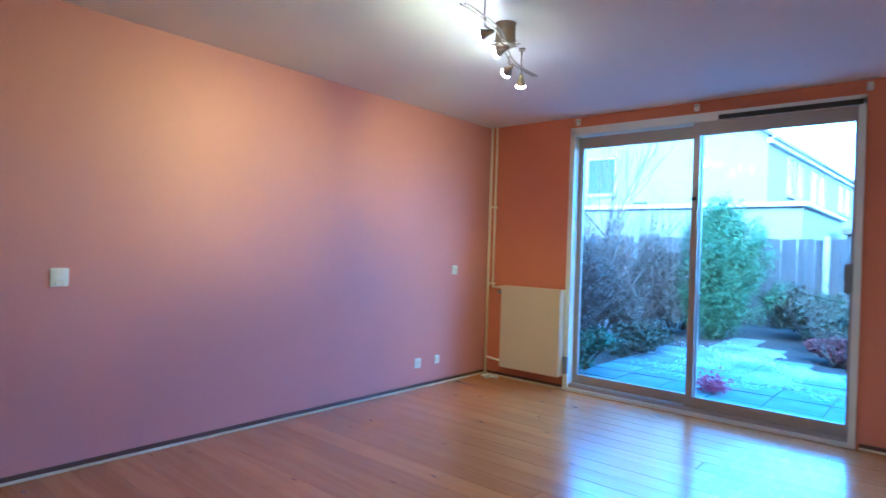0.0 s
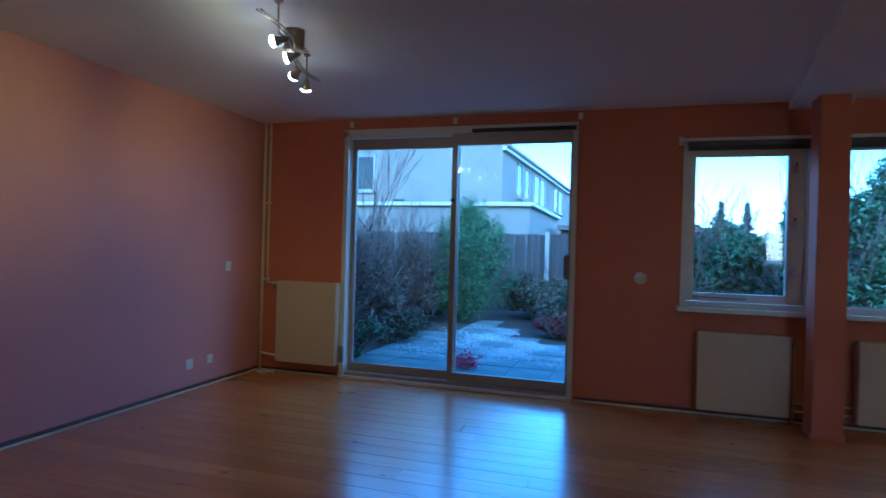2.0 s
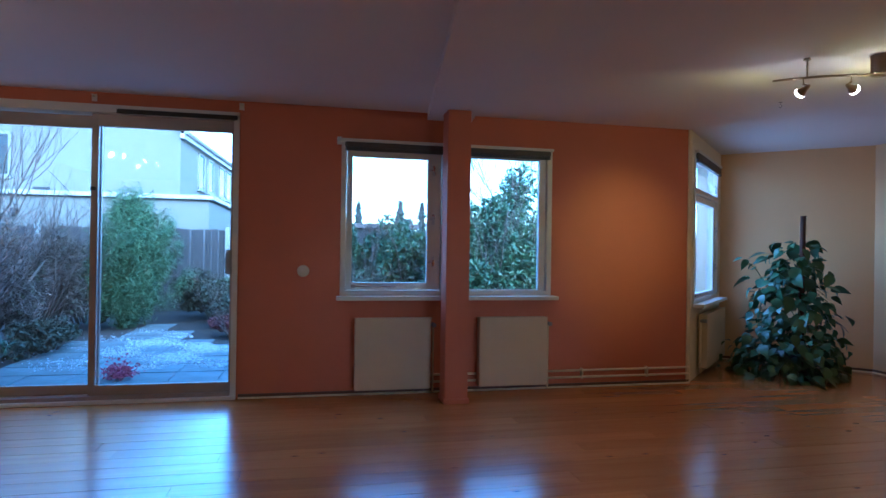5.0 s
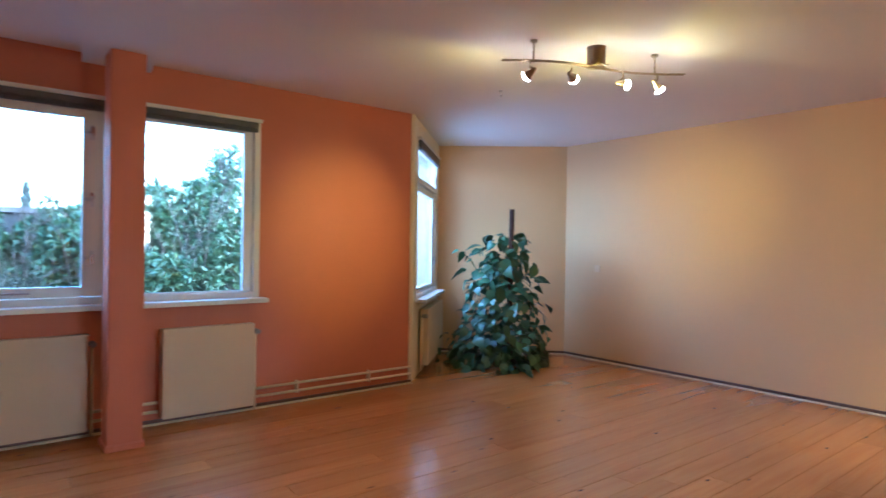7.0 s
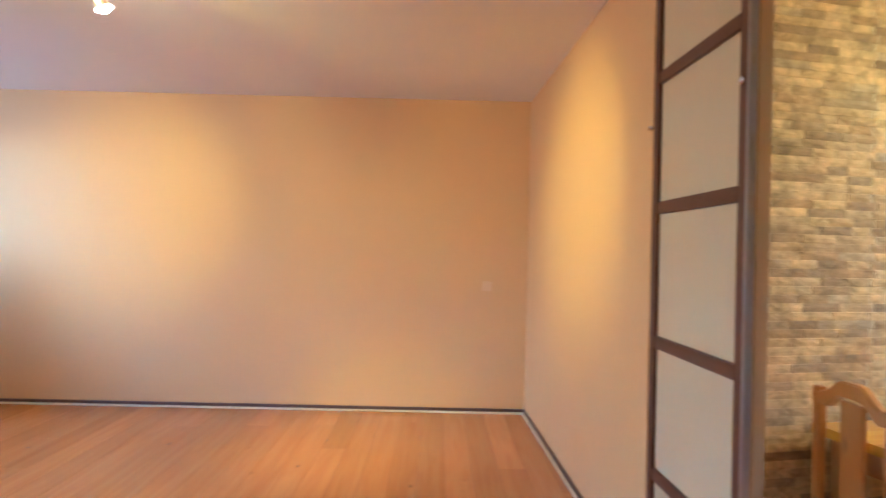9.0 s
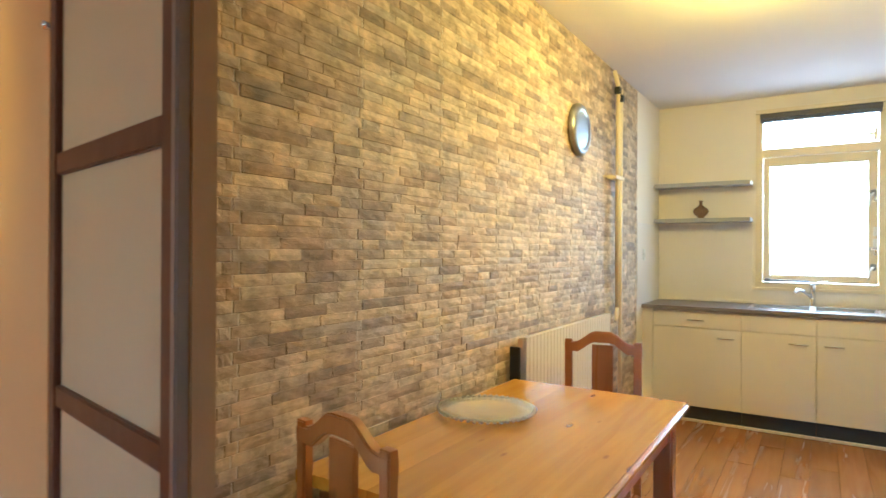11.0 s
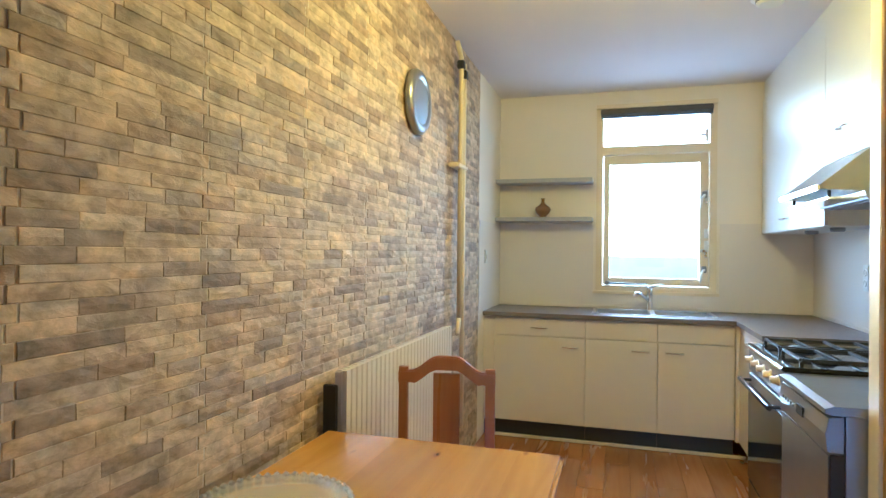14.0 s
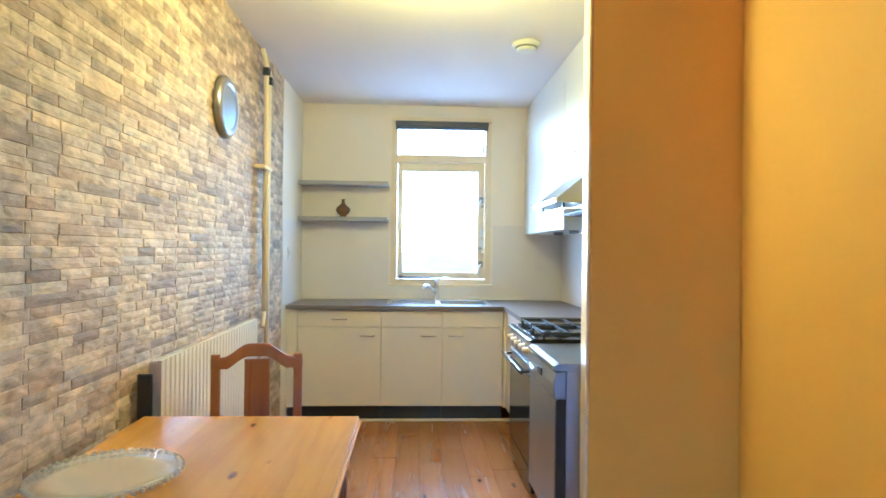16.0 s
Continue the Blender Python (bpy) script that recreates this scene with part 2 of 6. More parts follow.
M_GREY = material("grey_plastic", (0.25, 0.25, 0.26), (0.2, 0.2, 0.21), 8.0, 0.5, 0.05, 200)
M_PLASTIC = material("white_plastic", (0.78, 0.77, 0.72), (0.74, 0.73, 0.68), 8.0, 0.35, 0.03, 200)
M_TINT = material("tinted_switch_plastic", (0.74, 0.50, 0.27), (0.71, 0.475, 0.255), 8.0, 0.4, 0.03, 200)
M_BLIND = material("dark_blind_slats", (0.09, 0.075, 0.075), (0.07, 0.06, 0.06), 8.0, 0.45, 0.1, 100)
M_CHROME = material("chrome", (0.80, 0.80, 0.80), (0.74, 0.74, 0.74), 10.0, 0.14, 0.0, 100, 1.0)
M_STEEL = material("brushed_steel", (0.62, 0.62, 0.63), (0.56, 0.56, 0.57), 12.0, 0.28, 0.08, 200, 1.0, (1, 20, 1))
# darker copy of the sink steel: shade inside the bowls is in its colour
M_BOWL = material("brushed_steel_bowl_shaded", (0.34, 0.35, 0.38), (0.30, 0.31, 0.34), 12.0, 0.3, 0.02, 200, 1.0)
M_SILVER = material("silver_lacquer", (0.36, 0.355, 0.37), (0.32, 0.315, 0.33), 6.0, 0.30, 0.03, 120, 0.8)
M_NICKEL = material("antique_nickel", (0.42, 0.34, 0.24), (0.36, 0.29, 0.20), 20.0, 0.3, 0.05, 100, 1.0)
M_CAB = material("ivory_laminate", (0.70, 0.62, 0.535), (0.675, 0.597, 0.51), 3.0, 0.36, 0.03, 150)
M_CABW = material("white_laminate", (0.78, 0.77, 0.75), (0.75, 0.74, 0.72), 3.0, 0.36, 0.02, 150)
M_TOP = material("grey_brown_worktop", (0.20, 0.165, 0.15), (0.15, 0.125, 0.115), 60.0, 0.36, 0.08, 300)
M_SHELF = material("grey_shelf_laminate", (0.42, 0.41, 0.42), (0.38, 0.37, 0.38), 10.0, 0.4, 0.05, 200)
M_IRON = material("cast_iron", (0.03, 0.03, 0.033), (0.02, 0.02, 0.022), 20.0, 0.5, 0.2, 300)
M_BLKGLASS = material("black_oven_glass", (0.02, 0.018, 0.018), (0.015, 0.013, 0.013), 4.0, 0.08, 0.0, 100)
M_BROWNWOOD = material("stained_hardwood", (0.10, 0.032, 0.022), (0.075, 0.024, 0.017), 6.0, 0.35, 0.15, 60, 0.0, (8, 8, 0.6))
M_JAMB = material("tan_door_jamb", (0.40, 0.27, 0.15), (0.36, 0.24, 0.13), 4.0, 0.45, 0.1, 90)
M_PAPER = material("frosted_pane", (0.60, 0.48, 0.31), (0.57, 0.455, 0.29), 3.0, 0.42, 0.25, 500)
M_GROUT = material("pale_mortar", (0.70, 0.62, 0.48), (0.62, 0.55, 0.42), 20.0, 0.8, 0.3, 200)
M_FLOOR = wood("varnished_pine_floor", (0.56, 0.222, 0.055), (0.485, 0.174, 0.041), (0.13, 0.045, 0.015), 0, 0.21, 0.13, 0.7, 0.03)
M_FLOORK = wood("varnished_pine_kitchen_floor", (0.45, 0.19, 0.055), (0.35, 0.13, 0.034), (0.12, 0.04, 0.014), 1, 0.24, 0.13, 0.5, 0.06)
M_GAP = material("dark_floor_gap", (0.06, 0.03, 0.015), (0.04, 0.02, 0.01), 8.0, 0.8)
M_TABLE = wood("lacquered_pine_table", (0.56, 0.285, 0.034), (0.47, 0.218, 0.024), (0.13, 0.045, 0.014), 1, 0.20, 0.11, 0.5, 0.075, 1.5)
M_CHAIR = wood("lacquered_pine_chair", (0.44, 0.178, 0.045), (0.37, 0.132, 0.032), (0.12, 0.045, 0.02), 2, 0.28, 0.06, 0.4)
M_STONE = stone_material()
M_GLASS = glass_material("window_glass")
M_PLATE = glass_material("pressed_glass", (0.985, 0.98, 0.97), 0.08, 0.30)
M_AMBER = material("amber_glass", (0.22, 0.12, 0.06), (0.16, 0.085, 0.04), 30.0, 0.12, 0.1, 60, 0.0)
M_BULB = glow("halogen_bulb", (1.0, 0.82, 0.58), 6.0)
M_LAMP = glow("opal_lamp_glass", (1.0, 0.82, 0.3), 3.0)
M_LEAF = material("glossy_leaf", (0.038, 0.098, 0.046), (0.06, 0.13, 0.056), 9.0, 0.38, 0.15, 40, 0.0, (1, 1, 1), 0.05, 0.0, 0.45)
M_MOSS = material("moss_pole_fibre", (0.085, 0.035, 0.022), (0.05, 0.022, 0.015), 40.0, 0.95, 1.0, 120)
M_STEM = material("green_stem", (0.10, 0.14, 0.05), (0.07, 0.10, 0.04), 20.0, 0.5)
M_POT = material("dark_pot_glaze", (0.05, 0.035, 0.03), (0.035, 0.025, 0.022), 9.0, 0.35)
M_SOIL = material("potting_soil", (0.03, 0.02, 0.015), (0.02, 0.014, 0.01), 30.0, 0.95, 1.0, 80)
M_PAVE = material("damp_concrete_slab", (0.23, 0.26, 0.255), (0.08, 0.095, 0.085), 3.0, 0.75, 0.4, 60, 0.0, (1, 1, 1), 0.2, 0.0, 0.12)
M_GROUND = material("garden_soil", (0.052, 0.042, 0.032), (0.032, 0.028, 0.021), 2.5, 0.95, 1.0, 30)
M_BRICK = material("buff_brick", (0.20, 0.195, 0.17), (0.165, 0.158, 0.138), 5.0, 0.85, 0.8, 40, 0.0, (1, 1, 3))
M_FASCIA = material("white_fascia_board", (0.46, 0.46, 0.45), (0.41, 0.41, 0.40), 4.0, 0.5)
M_ROOF = material("dark_roof_tile", (0.10, 0.085, 0.08), (0.07, 0.06, 0.058), 6.0, 0.8, 0.6, 30)
M_FENCE = material("weathered_fence_board", (0.05, 0.046, 0.045), (0.03, 0.029, 0.029), 8.0, 0.85, 0.6, 60, 0.0, (4, 4, 0.5), 0.06, 0.0, 0.15)
M_POST = material("concrete_post", (0.294, 0.294, 0.280), (0.238, 0.238, 0.224), 8.0, 0.85, 0.4, 80)
M_BARK = material("grey_bark", (0.115, 0.09, 0.075), (0.07, 0.055, 0.048), 12.0, 0.9, 0.9, 60)
M_TWIG = material("brown_twigs", (0.095, 0.075, 0.058), (0.06, 0.048, 0.038), 10.0, 0.85)
M_PALETWIG = material("pale_twigs", (0.20, 0.155, 0.13), (0.12, 0.092, 0.08), 10.0, 0.85)
M_CONIFER = material("conifer_foliage", (0.095, 0.165, 0.065), (0.03, 0.06, 0.026), 4.0, 0.65)
M_LAUREL = material("laurel_foliage", (0.07, 0.125, 0.05), (0.03, 0.06, 0.03), 2.0, 0.42)
M_SHRUB = material("dull_shrub_foliage", (0.055, 0.062, 0.032), (0.028, 0.035, 0.02), 2.0, 0.7)
M_RED = material("russet_foliage", (0.14, 0.04, 0.045), (0.09, 0.03, 0.03), 3.0, 0.7)
M_FROST = material("white_frost", (0.66, 0.70, 0.72), (0.52, 0.57, 0.60), 30.0, 0.8)
M_PINK = material("pink_heather", (0.42, 0.08, 0.16), (0.30, 0.06, 0.11), 12.0, 0.75)
M_FAR = material("far_trees", (0.058, 0.082, 0.07), (0.042, 0.06, 0.054), 0.6, 0.9)


# ---- mesh helpers ----
def box(bm, x0, x1, y0, y1, z0, z1, bevel=0.0):
    r = bmesh.ops.create_cube(bm, size=1.0, matrix=Matrix.Translation(((x0 + x1) / 2, (y0 + y1) / 2, (z0 + z1) / 2)) @ Matrix.Diagonal((abs(x1 - x0), abs(y1 - y0), abs(z1 - z0), 1)))
    if bevel:
        edges = list({e for v in r["verts"] for e in v.link_edges})
        bmesh.ops.bevel(bm, geom=edges, offset=bevel, segments=2, affect='EDGES')
    return bm


def boxed(*dims, bevel=0.0):
    return box(bmesh.new(), *dims, bevel=bevel)


def tube(bm, pts, r, n=10, r2=None):
    """A round bar along points, with capped ends."""
    pts = [Vector(p) for p in pts]
    rings = []
    for i, p in enumerate(pts):
        d = (pts[min(i + 1, len(pts) - 1)] - pts[max(i - 1, 0)]).normalized()
        a = d.orthogonal().normalized() if abs(d.z) < 0.99 else Vector((1, 0, 0))
        if abs(d.z) < 0.99:
            a = d.cross(Vector((0, 0, 1))).normalized()
        b = d.cross(a).normalized()
        rad = r if r2 is None else r + (r2 - r) * i / (len(pts) - 1)
        rings.append([bm.verts.new(p + rad * (a * math.cos(2 * math.pi * k / n) + b * math.sin(2 * math.pi * k / n))) for k in range(n)])
    for u, w in zip(rings, rings[1:]):
        for k in range(n):
            f = bm.faces.new((u[k], u[(k + 1) % n], w[(k + 1) % n], w[k]))
            f.smooth = True
    bm.faces.new(rings[0][::-1])
    bm.faces.new(rings[-1])
    return bm


def lathe(bm, prof, n=32, m=Matrix(), flute=0.0):
    """A turned body from (radius, height) pairs."""
    rings = []
    for r, z in prof:
        rings.append([bm.verts.new(m @ Vector(((r * (1 + flute * math.cos(k * math.pi))) * math.cos(2 * math.pi * k / n), (r * (1 + flute * math.cos(k * math.pi))) * math.sin(2 * math.pi * k / n), z))) for k in range(n)])
    for u, w in zip(rings, rings[1:]):
        for k in range(n):
            f = bm.faces.new((u[k], u[(k + 1) % n], w[(k + 1) % n], w[k]))
            f.smooth = True
    if prof[0][0] > 1e-4:
        bm.faces.new(rings[0][::-1])
    if prof[-1][0] > 1e-4:
        bm.faces.new(rings[-1])
    return bm


def prism(bm, outline, y0, y1, bevel=0.0):
    """An outline in x and z, pushed from y0 to y1."""
    a = [bm.verts.new((x, y0, z)) for x, z in outline]
    b = [bm.verts.new((x, y1, z)) for x, z in outline]
    n = len(outline)
    fs = [bm.faces.new(a), bm.faces.new(b[::-1])]
    for i in range(n):
        fs.append(bm.faces.new((a[i], b[i], b[(i + 1) % n], a[(i + 1) % n])))
    bmesh.ops.recalc_face_normals(bm, faces=fs)
    if bevel:
        bmesh.ops.bevel(bm, geom=list({e for f in fs[:2] for e in f.edges}), offset=bevel, segments=2, affect='EDGES')
    return bm


def mesh_of(name, bm, mat):
    me = bpy.data.meshes.new(name)
    bm.normal_update()
    bm.to_mesh(me)
    bm.free()
    me.materials.append(mat)
    return me


def part(name, bm, mat, parent, label=""):
    ob = new(name, mesh_of(name, bm, mat))
    ob.parent = parent
    return tagged(ob, label)


def thing(name, m, label, category, group=""):
    ob = new(name)
    ob.matrix_basis = m
    ob.empty_display_size = 0.1
    return tagged(ob, label, category, group)


def solo(name, bm, mat, label, category, kind="", group=""):
    return tagged(new(name, mesh_of(name, bm, mat)), label, category, group, kind)


def pierced(u0, u1, v0, v1, w0, w1, holes, place):
    """A wall from u0 to u1 and v0 (low) to v1 (high), w0 to w1 thick, with openings (u, u, v, v); place maps (u, w, v) to the world."""
    bm = bmesh.new()
    us = sorted({u0, u1, *[h[0] for h in holes], *[h[1] for h in holes]})
    vs = sorted({v0, v1, *[h[2] for h in holes], *[h[3] for h in holes]})
    verts = {}

    def vert(u, w, v):
        if (u, w, v) not in verts:
            verts[(u, w, v)] = bm.verts.new(place(u, w, v))
        return verts[(u, w, v)]

    def solid(i, j):
        if not (0 <= i < len(us) - 1 and 0 <= j < len(vs) - 1):
            return False
        cu, cv = (us[i] + us[i + 1]) / 2, (vs[j] + vs[j + 1]) / 2
        return not any(h[0] < cu < h[1] and h[2] < cv < h[3] for h in holes)
    for i in range(len(us) - 1):
        for j in range(len(vs) - 1):
            if not solid(i, j):
                continue
            a, b, c, d = us[i], us[i + 1], vs[j], vs[j + 1]
            for w in (w0, w1):
                bm.faces.new([vert(a, w, c), vert(b, w, c), vert(b, w, d), vert(a, w, d)])
            for di, dj, e in ((-1, 0, ((a, c), (a, d))), (1, 0, ((b, c), (b, d))), (0, -1, ((a, c), (b, c))), (0, 1, ((a, d), (b, d)))):
                if not solid(i + di, j + dj):
                    (p, q), (r, s) = e
                    bm.faces.new([vert(p, w0, q), vert(r, w0, s), vert(r, w1, s), vert(p, w1, q)])
    bmesh.ops.recalc_face_normals(bm, faces=bm.faces)
    return bm


def along_x(u, w, v):
    return (u, w, v)


def along_y(u, w, v):
    return (w, u, v)


# ---- walls, ceiling ----
T = 0.24
DOOR = (-3.05, -0.745, 0.0, 2.475)
WIN1, WIN2 = (0.135, 1.115, 0.90, 2.32), (1.235, 2.16, 0.90, 2.32)
solo("wall_north", pierced(XW - T, CX, -0.1, H, YN, YN + T, [DOOR[:2] + (-0.02, 2.475), WIN1, WIN2], along_x), M_TERRA, "terracotta painted garden wall with openings", "wall", "structure")
solo("wall_west", pierced(YS - T, YN, -0.1, H, XW - T, XW, [], along_y), M_SALMON, "salmon painted long plain wall", "wall", "structure")
solo("wall_south", pierced(XW, 1.27, -0.1, H, YS - T, YS, [], along_x), M_PEACH, "peach painted plain back wall", "wall", "structure")
solo("wall_entrance", pierced(YP - 0.078, YE, -0.1, H, XY - 0.12, XY, [], along_y), M_OCHRE, "ochre painted side wall at kitchen entrance", "wall", "structure").matrix_basis = KITCHEN
solo("wall_east", pierced(YF - 0.3, EY, -0.1, H, XE, XE + T, [], along_y), M_PEACH, "peach painted long plain wall", "wall", "structure")
PART = Matrix.Translation((XE, YF, 0)) @ Matrix.Rotation(radians(180 - SKEW), 4, 'Z')
w = solo("wall_partition", pierced(0.0, 2.596, -0.1, H, 0.0, 0.12, [], along_x), M_PEACH, "peach painted wall beside the sliding screen", "wall", "structure")
w.matrix_basis = PART
BL = math.hypot(DX - CX, DY - CY)
bay1 = Matrix.Translation((CX, CY, 0)) @ Matrix.Rotation(math.atan2(DY - CY, DX - CX), 4, 'Z')
bay2 = Matrix.Translation((DX, DY, 0)) @ Matrix.Rotation(math.atan2(EY - DY, XE - DX), 4, 'Z')
BL2 = math.hypot(XE - DX, EY - DY)
BWIN = (0.15, 1.56, 0.80, 2.42)
w = solo("wall_bay_window", pierced(0.0, BL + 0.2, -0.1, H, 0.0, T, [BWIN], along_x), M_CREAM, "cream painted bay wall under and around its window", "wall", "structure")
w.matrix_basis = bay1
w = solo("wall_bay_plain", pierced(0.0, BL2 + 0.2, -0.1, H, 0.0, T, [], along_x), M_PEACH, "peach painted plain bay wall behind the plant", "wall", "structure")
w.matrix_basis = bay2
KWIN = (1.83, 2.70, 1.04, 2.49)
solo("wall_kitchen_end", pierced(XKW - T, XS + T, -0.1, H, YK - T, YK, [KWIN], along_x), M_WHITE, "cream white kitchen wall around a window", "wall", "structure").matrix_basis = KITCHEN
solo("wall_kitchen_west", pierced(YK, YP - 0.08, -0.1, H, XKW - T, XKW, [], along_y), M_WHITE, "white kitchen wall behind the appliances", "wall", "structure").matrix_basis = KITCHEN
solo("wall_pier", boxed(XY, XP, YP - 0.078, YP, -0.1, H, bevel=0.004), M_OCHRE, "ochre painted pier at the kitchen entrance", "wall", "structure").matrix_basis = KITCHEN
# east face of the pier: the kitchen lamplight on it is painted in as cream
solo("wall_pier_lit_face", boxed(XP, XP + 0.012, YP - 0.08, YP + 0.002, 0, H, bevel=0.003), M_CREAM, "east face of the pier, lamplight put in its cream colour", "trim", "structure").matrix_basis = KITCHEN
stone_wall = solo("wall_stone", pierced(YK, 0.04, -0.1, H, XS + 0.0026, XS + 0.08, [], along_y), M_GROUT, "wall clad with split stone strips", "wall", "structure")
stone_wall.matrix_basis = KITCHEN
solo("wall_kitchen_east", pierced(YK, -3.95, 0.0, H, XS, XS + 0.0064, [], along_y), M_WHITE, "white strip of wall past the stone cladding", "wall", "structure").matrix_basis = KITCHEN
solo("wall_corner_trim", boxed(CX - 0.035, CX + 0.006, YN - 0.012, YN + 0.03, 0, H, bevel=0.003), M_CREAM, "cream corner strip at the bay", "trim", "structure")
OUTLINE = [(XW - T, -6.3), (XE + T, -6.3), (XE + T, EY + 0.08), (DX + 0.02, DY + 0.33), (CX - 0.1, YN + T), (XW - T, YN + T)]


def plan_slab(z0, z1):
    """The plan of the rooms and the bay as a slab between two heights."""
    bm = bmesh.new()
    lo = [bm.verts.new((x, y, z0)) for x, y in OUTLINE]
    hi = [bm.verts.new((x, y, z1)) for x, y in OUTLINE]
    bm.faces.new(lo[::-1])
    bm.faces.new(hi)
    for i in range(len(lo)):
        j = (i + 1) % len(lo)
        bm.faces.new((lo[i], lo[j], hi[j], hi[i]))
    return bm


bm = plan_slab(H, H + 0.2)
solo("ceiling", bm, M_CEIL, "off-white plastered ceiling", "ceiling", "structure")
bm = bmesh.new()
prism(bm, [(-0.21, 2.535), (0.21, 2.535), (0.21, 2.601), (-0.21, 2.601)], 0, -5.45, 0.004)
bmesh.ops.transform(bm, matrix=Matrix.Translation((1.13, YN, 0)) @ Matrix.Rotation(radians(-7.0), 4, 'Z'), verts=bm.verts)
solo("ceiling_beam", bm, M_CEIL, "shallow off-white beam across the ceiling", "beam", "structure")
solo("column", box(boxed(1.022, 1.226, 3.935, 4.155, 0.03, 2.56, bevel=0.006), 1.01, 1.238, 3.923, 4.167, 0.0, 0.045, 0.006), M_TERRA, "terracotta painted square column before the windows", "column", "structure")


def skirting(name, x0, y0, x1, y1, side, label):
    """A dark board along a wall foot with a pale strip before it; side: to which hand the room lies."""
    d = Vector((x1 - x0, y1 - y0, 0))
    m = Matrix.Translation((x0, y0, 0)) @ Matrix.Rotation(math.atan2(d.y, d.x), 4, 'Z')
    root = tagged(new(name), label, "skirting", "", "structure")
    root.matrix_basis = m
    s = side
    part("board", boxed(0, d.length, min(0, s * 0.012), max(0, s * 0.012), 0.014, 0.040, bevel=0.002), M_BASE, root)
    part("floor_strip", boxed(0, d.length, min(0, s * 0.026), max(0, s * 0.026), 0.0, 0.014, bevel=0.003), M_CREAM, root, "pale floor strip")


skirting("baseboard_west", XW, YS, XW, YN, -1, "dark brown skirting with a pale floor strip")
skirting("baseboard_north", DOOR[1] + 0.02, YN, CX, YN, -1, "dark brown skirting with a pale floor strip")
skirting("baseboard_north_corner", XW, YN, DOOR[0] - 0.02, YN, -1, "dark brown skirting in the corner")
skirting("baseboard_east", XE, YF, XE, EY, 1, "dark brown skirting with a pale floor strip")
skirting("baseboard_bay", DX, DY, XE, EY, -1, "dark brown skirting in the bay")
skirting("baseboard_partition", XE - 2.6 * math.cos(radians(SKEW)), YF + 2.6 * math.sin(radians(SKEW)), XE, YF, 1, "dark brown skirting with a pale floor strip")


# ---- garden door ----
def pane(bm_dims, parent, mat=None):
    p = part("pane", boxed(*bm_dims), mat or M_GLASS, parent, "clear glass pane")
    p.visible_shadow = False
    return p


def garden_door():
    x0, x1, z1 = DOOR[0], DOOR[1], DOOR[3]
    root = tagged(new("door_1"), "white framed sliding glass garden door, closed", "door", "", "structure")
    y = YN
    fr = bmesh.new()
    box(fr, x0, x0 + 0.05, y - 0.03, y + 0.14, 0, z1, 0.004)
    box(fr, x1 - 0.045, x1, y - 0.03, y + 0.14, 0, z1, 0.004)
    box(fr, x0, x1, y - 0.03, y + 0.14, z1 - 0.05, z1 + 0.02, 0.004)
    part("door_frame", fr, M_FRAME, root)
    part("threshold", box(boxed(x0, x1, y - 0.045, y + 0.02, 0.0, 0.03, bevel=0.004), x0 + 0.05, x1 - 0.05, y + 0.021, y + 0.14, 0, 0.06, 0.004), M_FRAME, root, "white threshold")
    part("rail", boxed(x0 + 0.05, x1 - 0.05, y - 0.012, y + 0.05, 0.0301, 0.062, bevel=0.003), M_ALU, root, "bronze aluminium floor rail")
    for gx0, gx1, gy, top in ((-2.955, -1.91, y + 0.075, 2.311), (-1.872, -0.812, y + 0.02, 2.322)):
        s = bmesh.new()
        box(s, gx0 - 0.055, gx0, gy, gy + 0.04, 0.062, top + 0.104, 0.004)
        box(s, gx1, gx1 + 0.045, gy, gy + 0.04, 0.062, top + 0.104, 0.004)
        box(s, gx0, gx1, gy, gy + 0.04, 0.062, 0.145, 0.004)
        box(s, gx0, gx1, gy, gy + 0.04, top, top + 0.104, 0.004)
        sash = part("sash", s, M_ALU, root, "bronze aluminium sash")
        pane((gx0 - 0.005, gx1 + 0.005, gy + 0.016, gy + 0.022, 0.138, top + 0.005), sash)
    part("door_handle", box(boxed(-0.845, -0.79, y - 0.022, y + 0.018, 1.085, 1.30, bevel=0.008), -0.832, -0.80, y - 0.05, y - 0.022, 1.12, 1.26, 0.01), M_GREY, root, "grey plastic pull handle")
    part("vent_grille", boxed(-1.72, -0.76, y - 0.045, y - 0.028, 2.425, 2.462, bevel=0.003), M_DARK, root, "black ventilation strip")
    part("stop_block", boxed(x0 + 0.01, x0 + 0.06, y - 0.06, y - 0.031, 0.16, 0.32, bevel=0.004), M_GREY, root, "grey stop block")
    part("lock_catch", boxed(-1.925, -1.885, y - 0.0, y + 0.02, 1.78, 1.81, bevel=0.003), M_DARK, root)
    return root


garden_door()
for hx in (-2.98, -1.9, -0.73):
    r = thing("curtain_hook", pose(hx, YN - 0.002, 2.55), "small white curtain rail bracket above the door", "bracket", "brackets above the door")
    part("plate", boxed(-0.02, 0.02, -0.012, 0.0, -0.03, 0.03, bevel=0.003), M_PLASTIC, r)
    part("hook", tube(bmesh.new(), [(0, -0.01, 0.01), (0, -0.05, 0.0), (0, -0.055, 0.02)], 0.006, 8), M_PLASTIC, r)


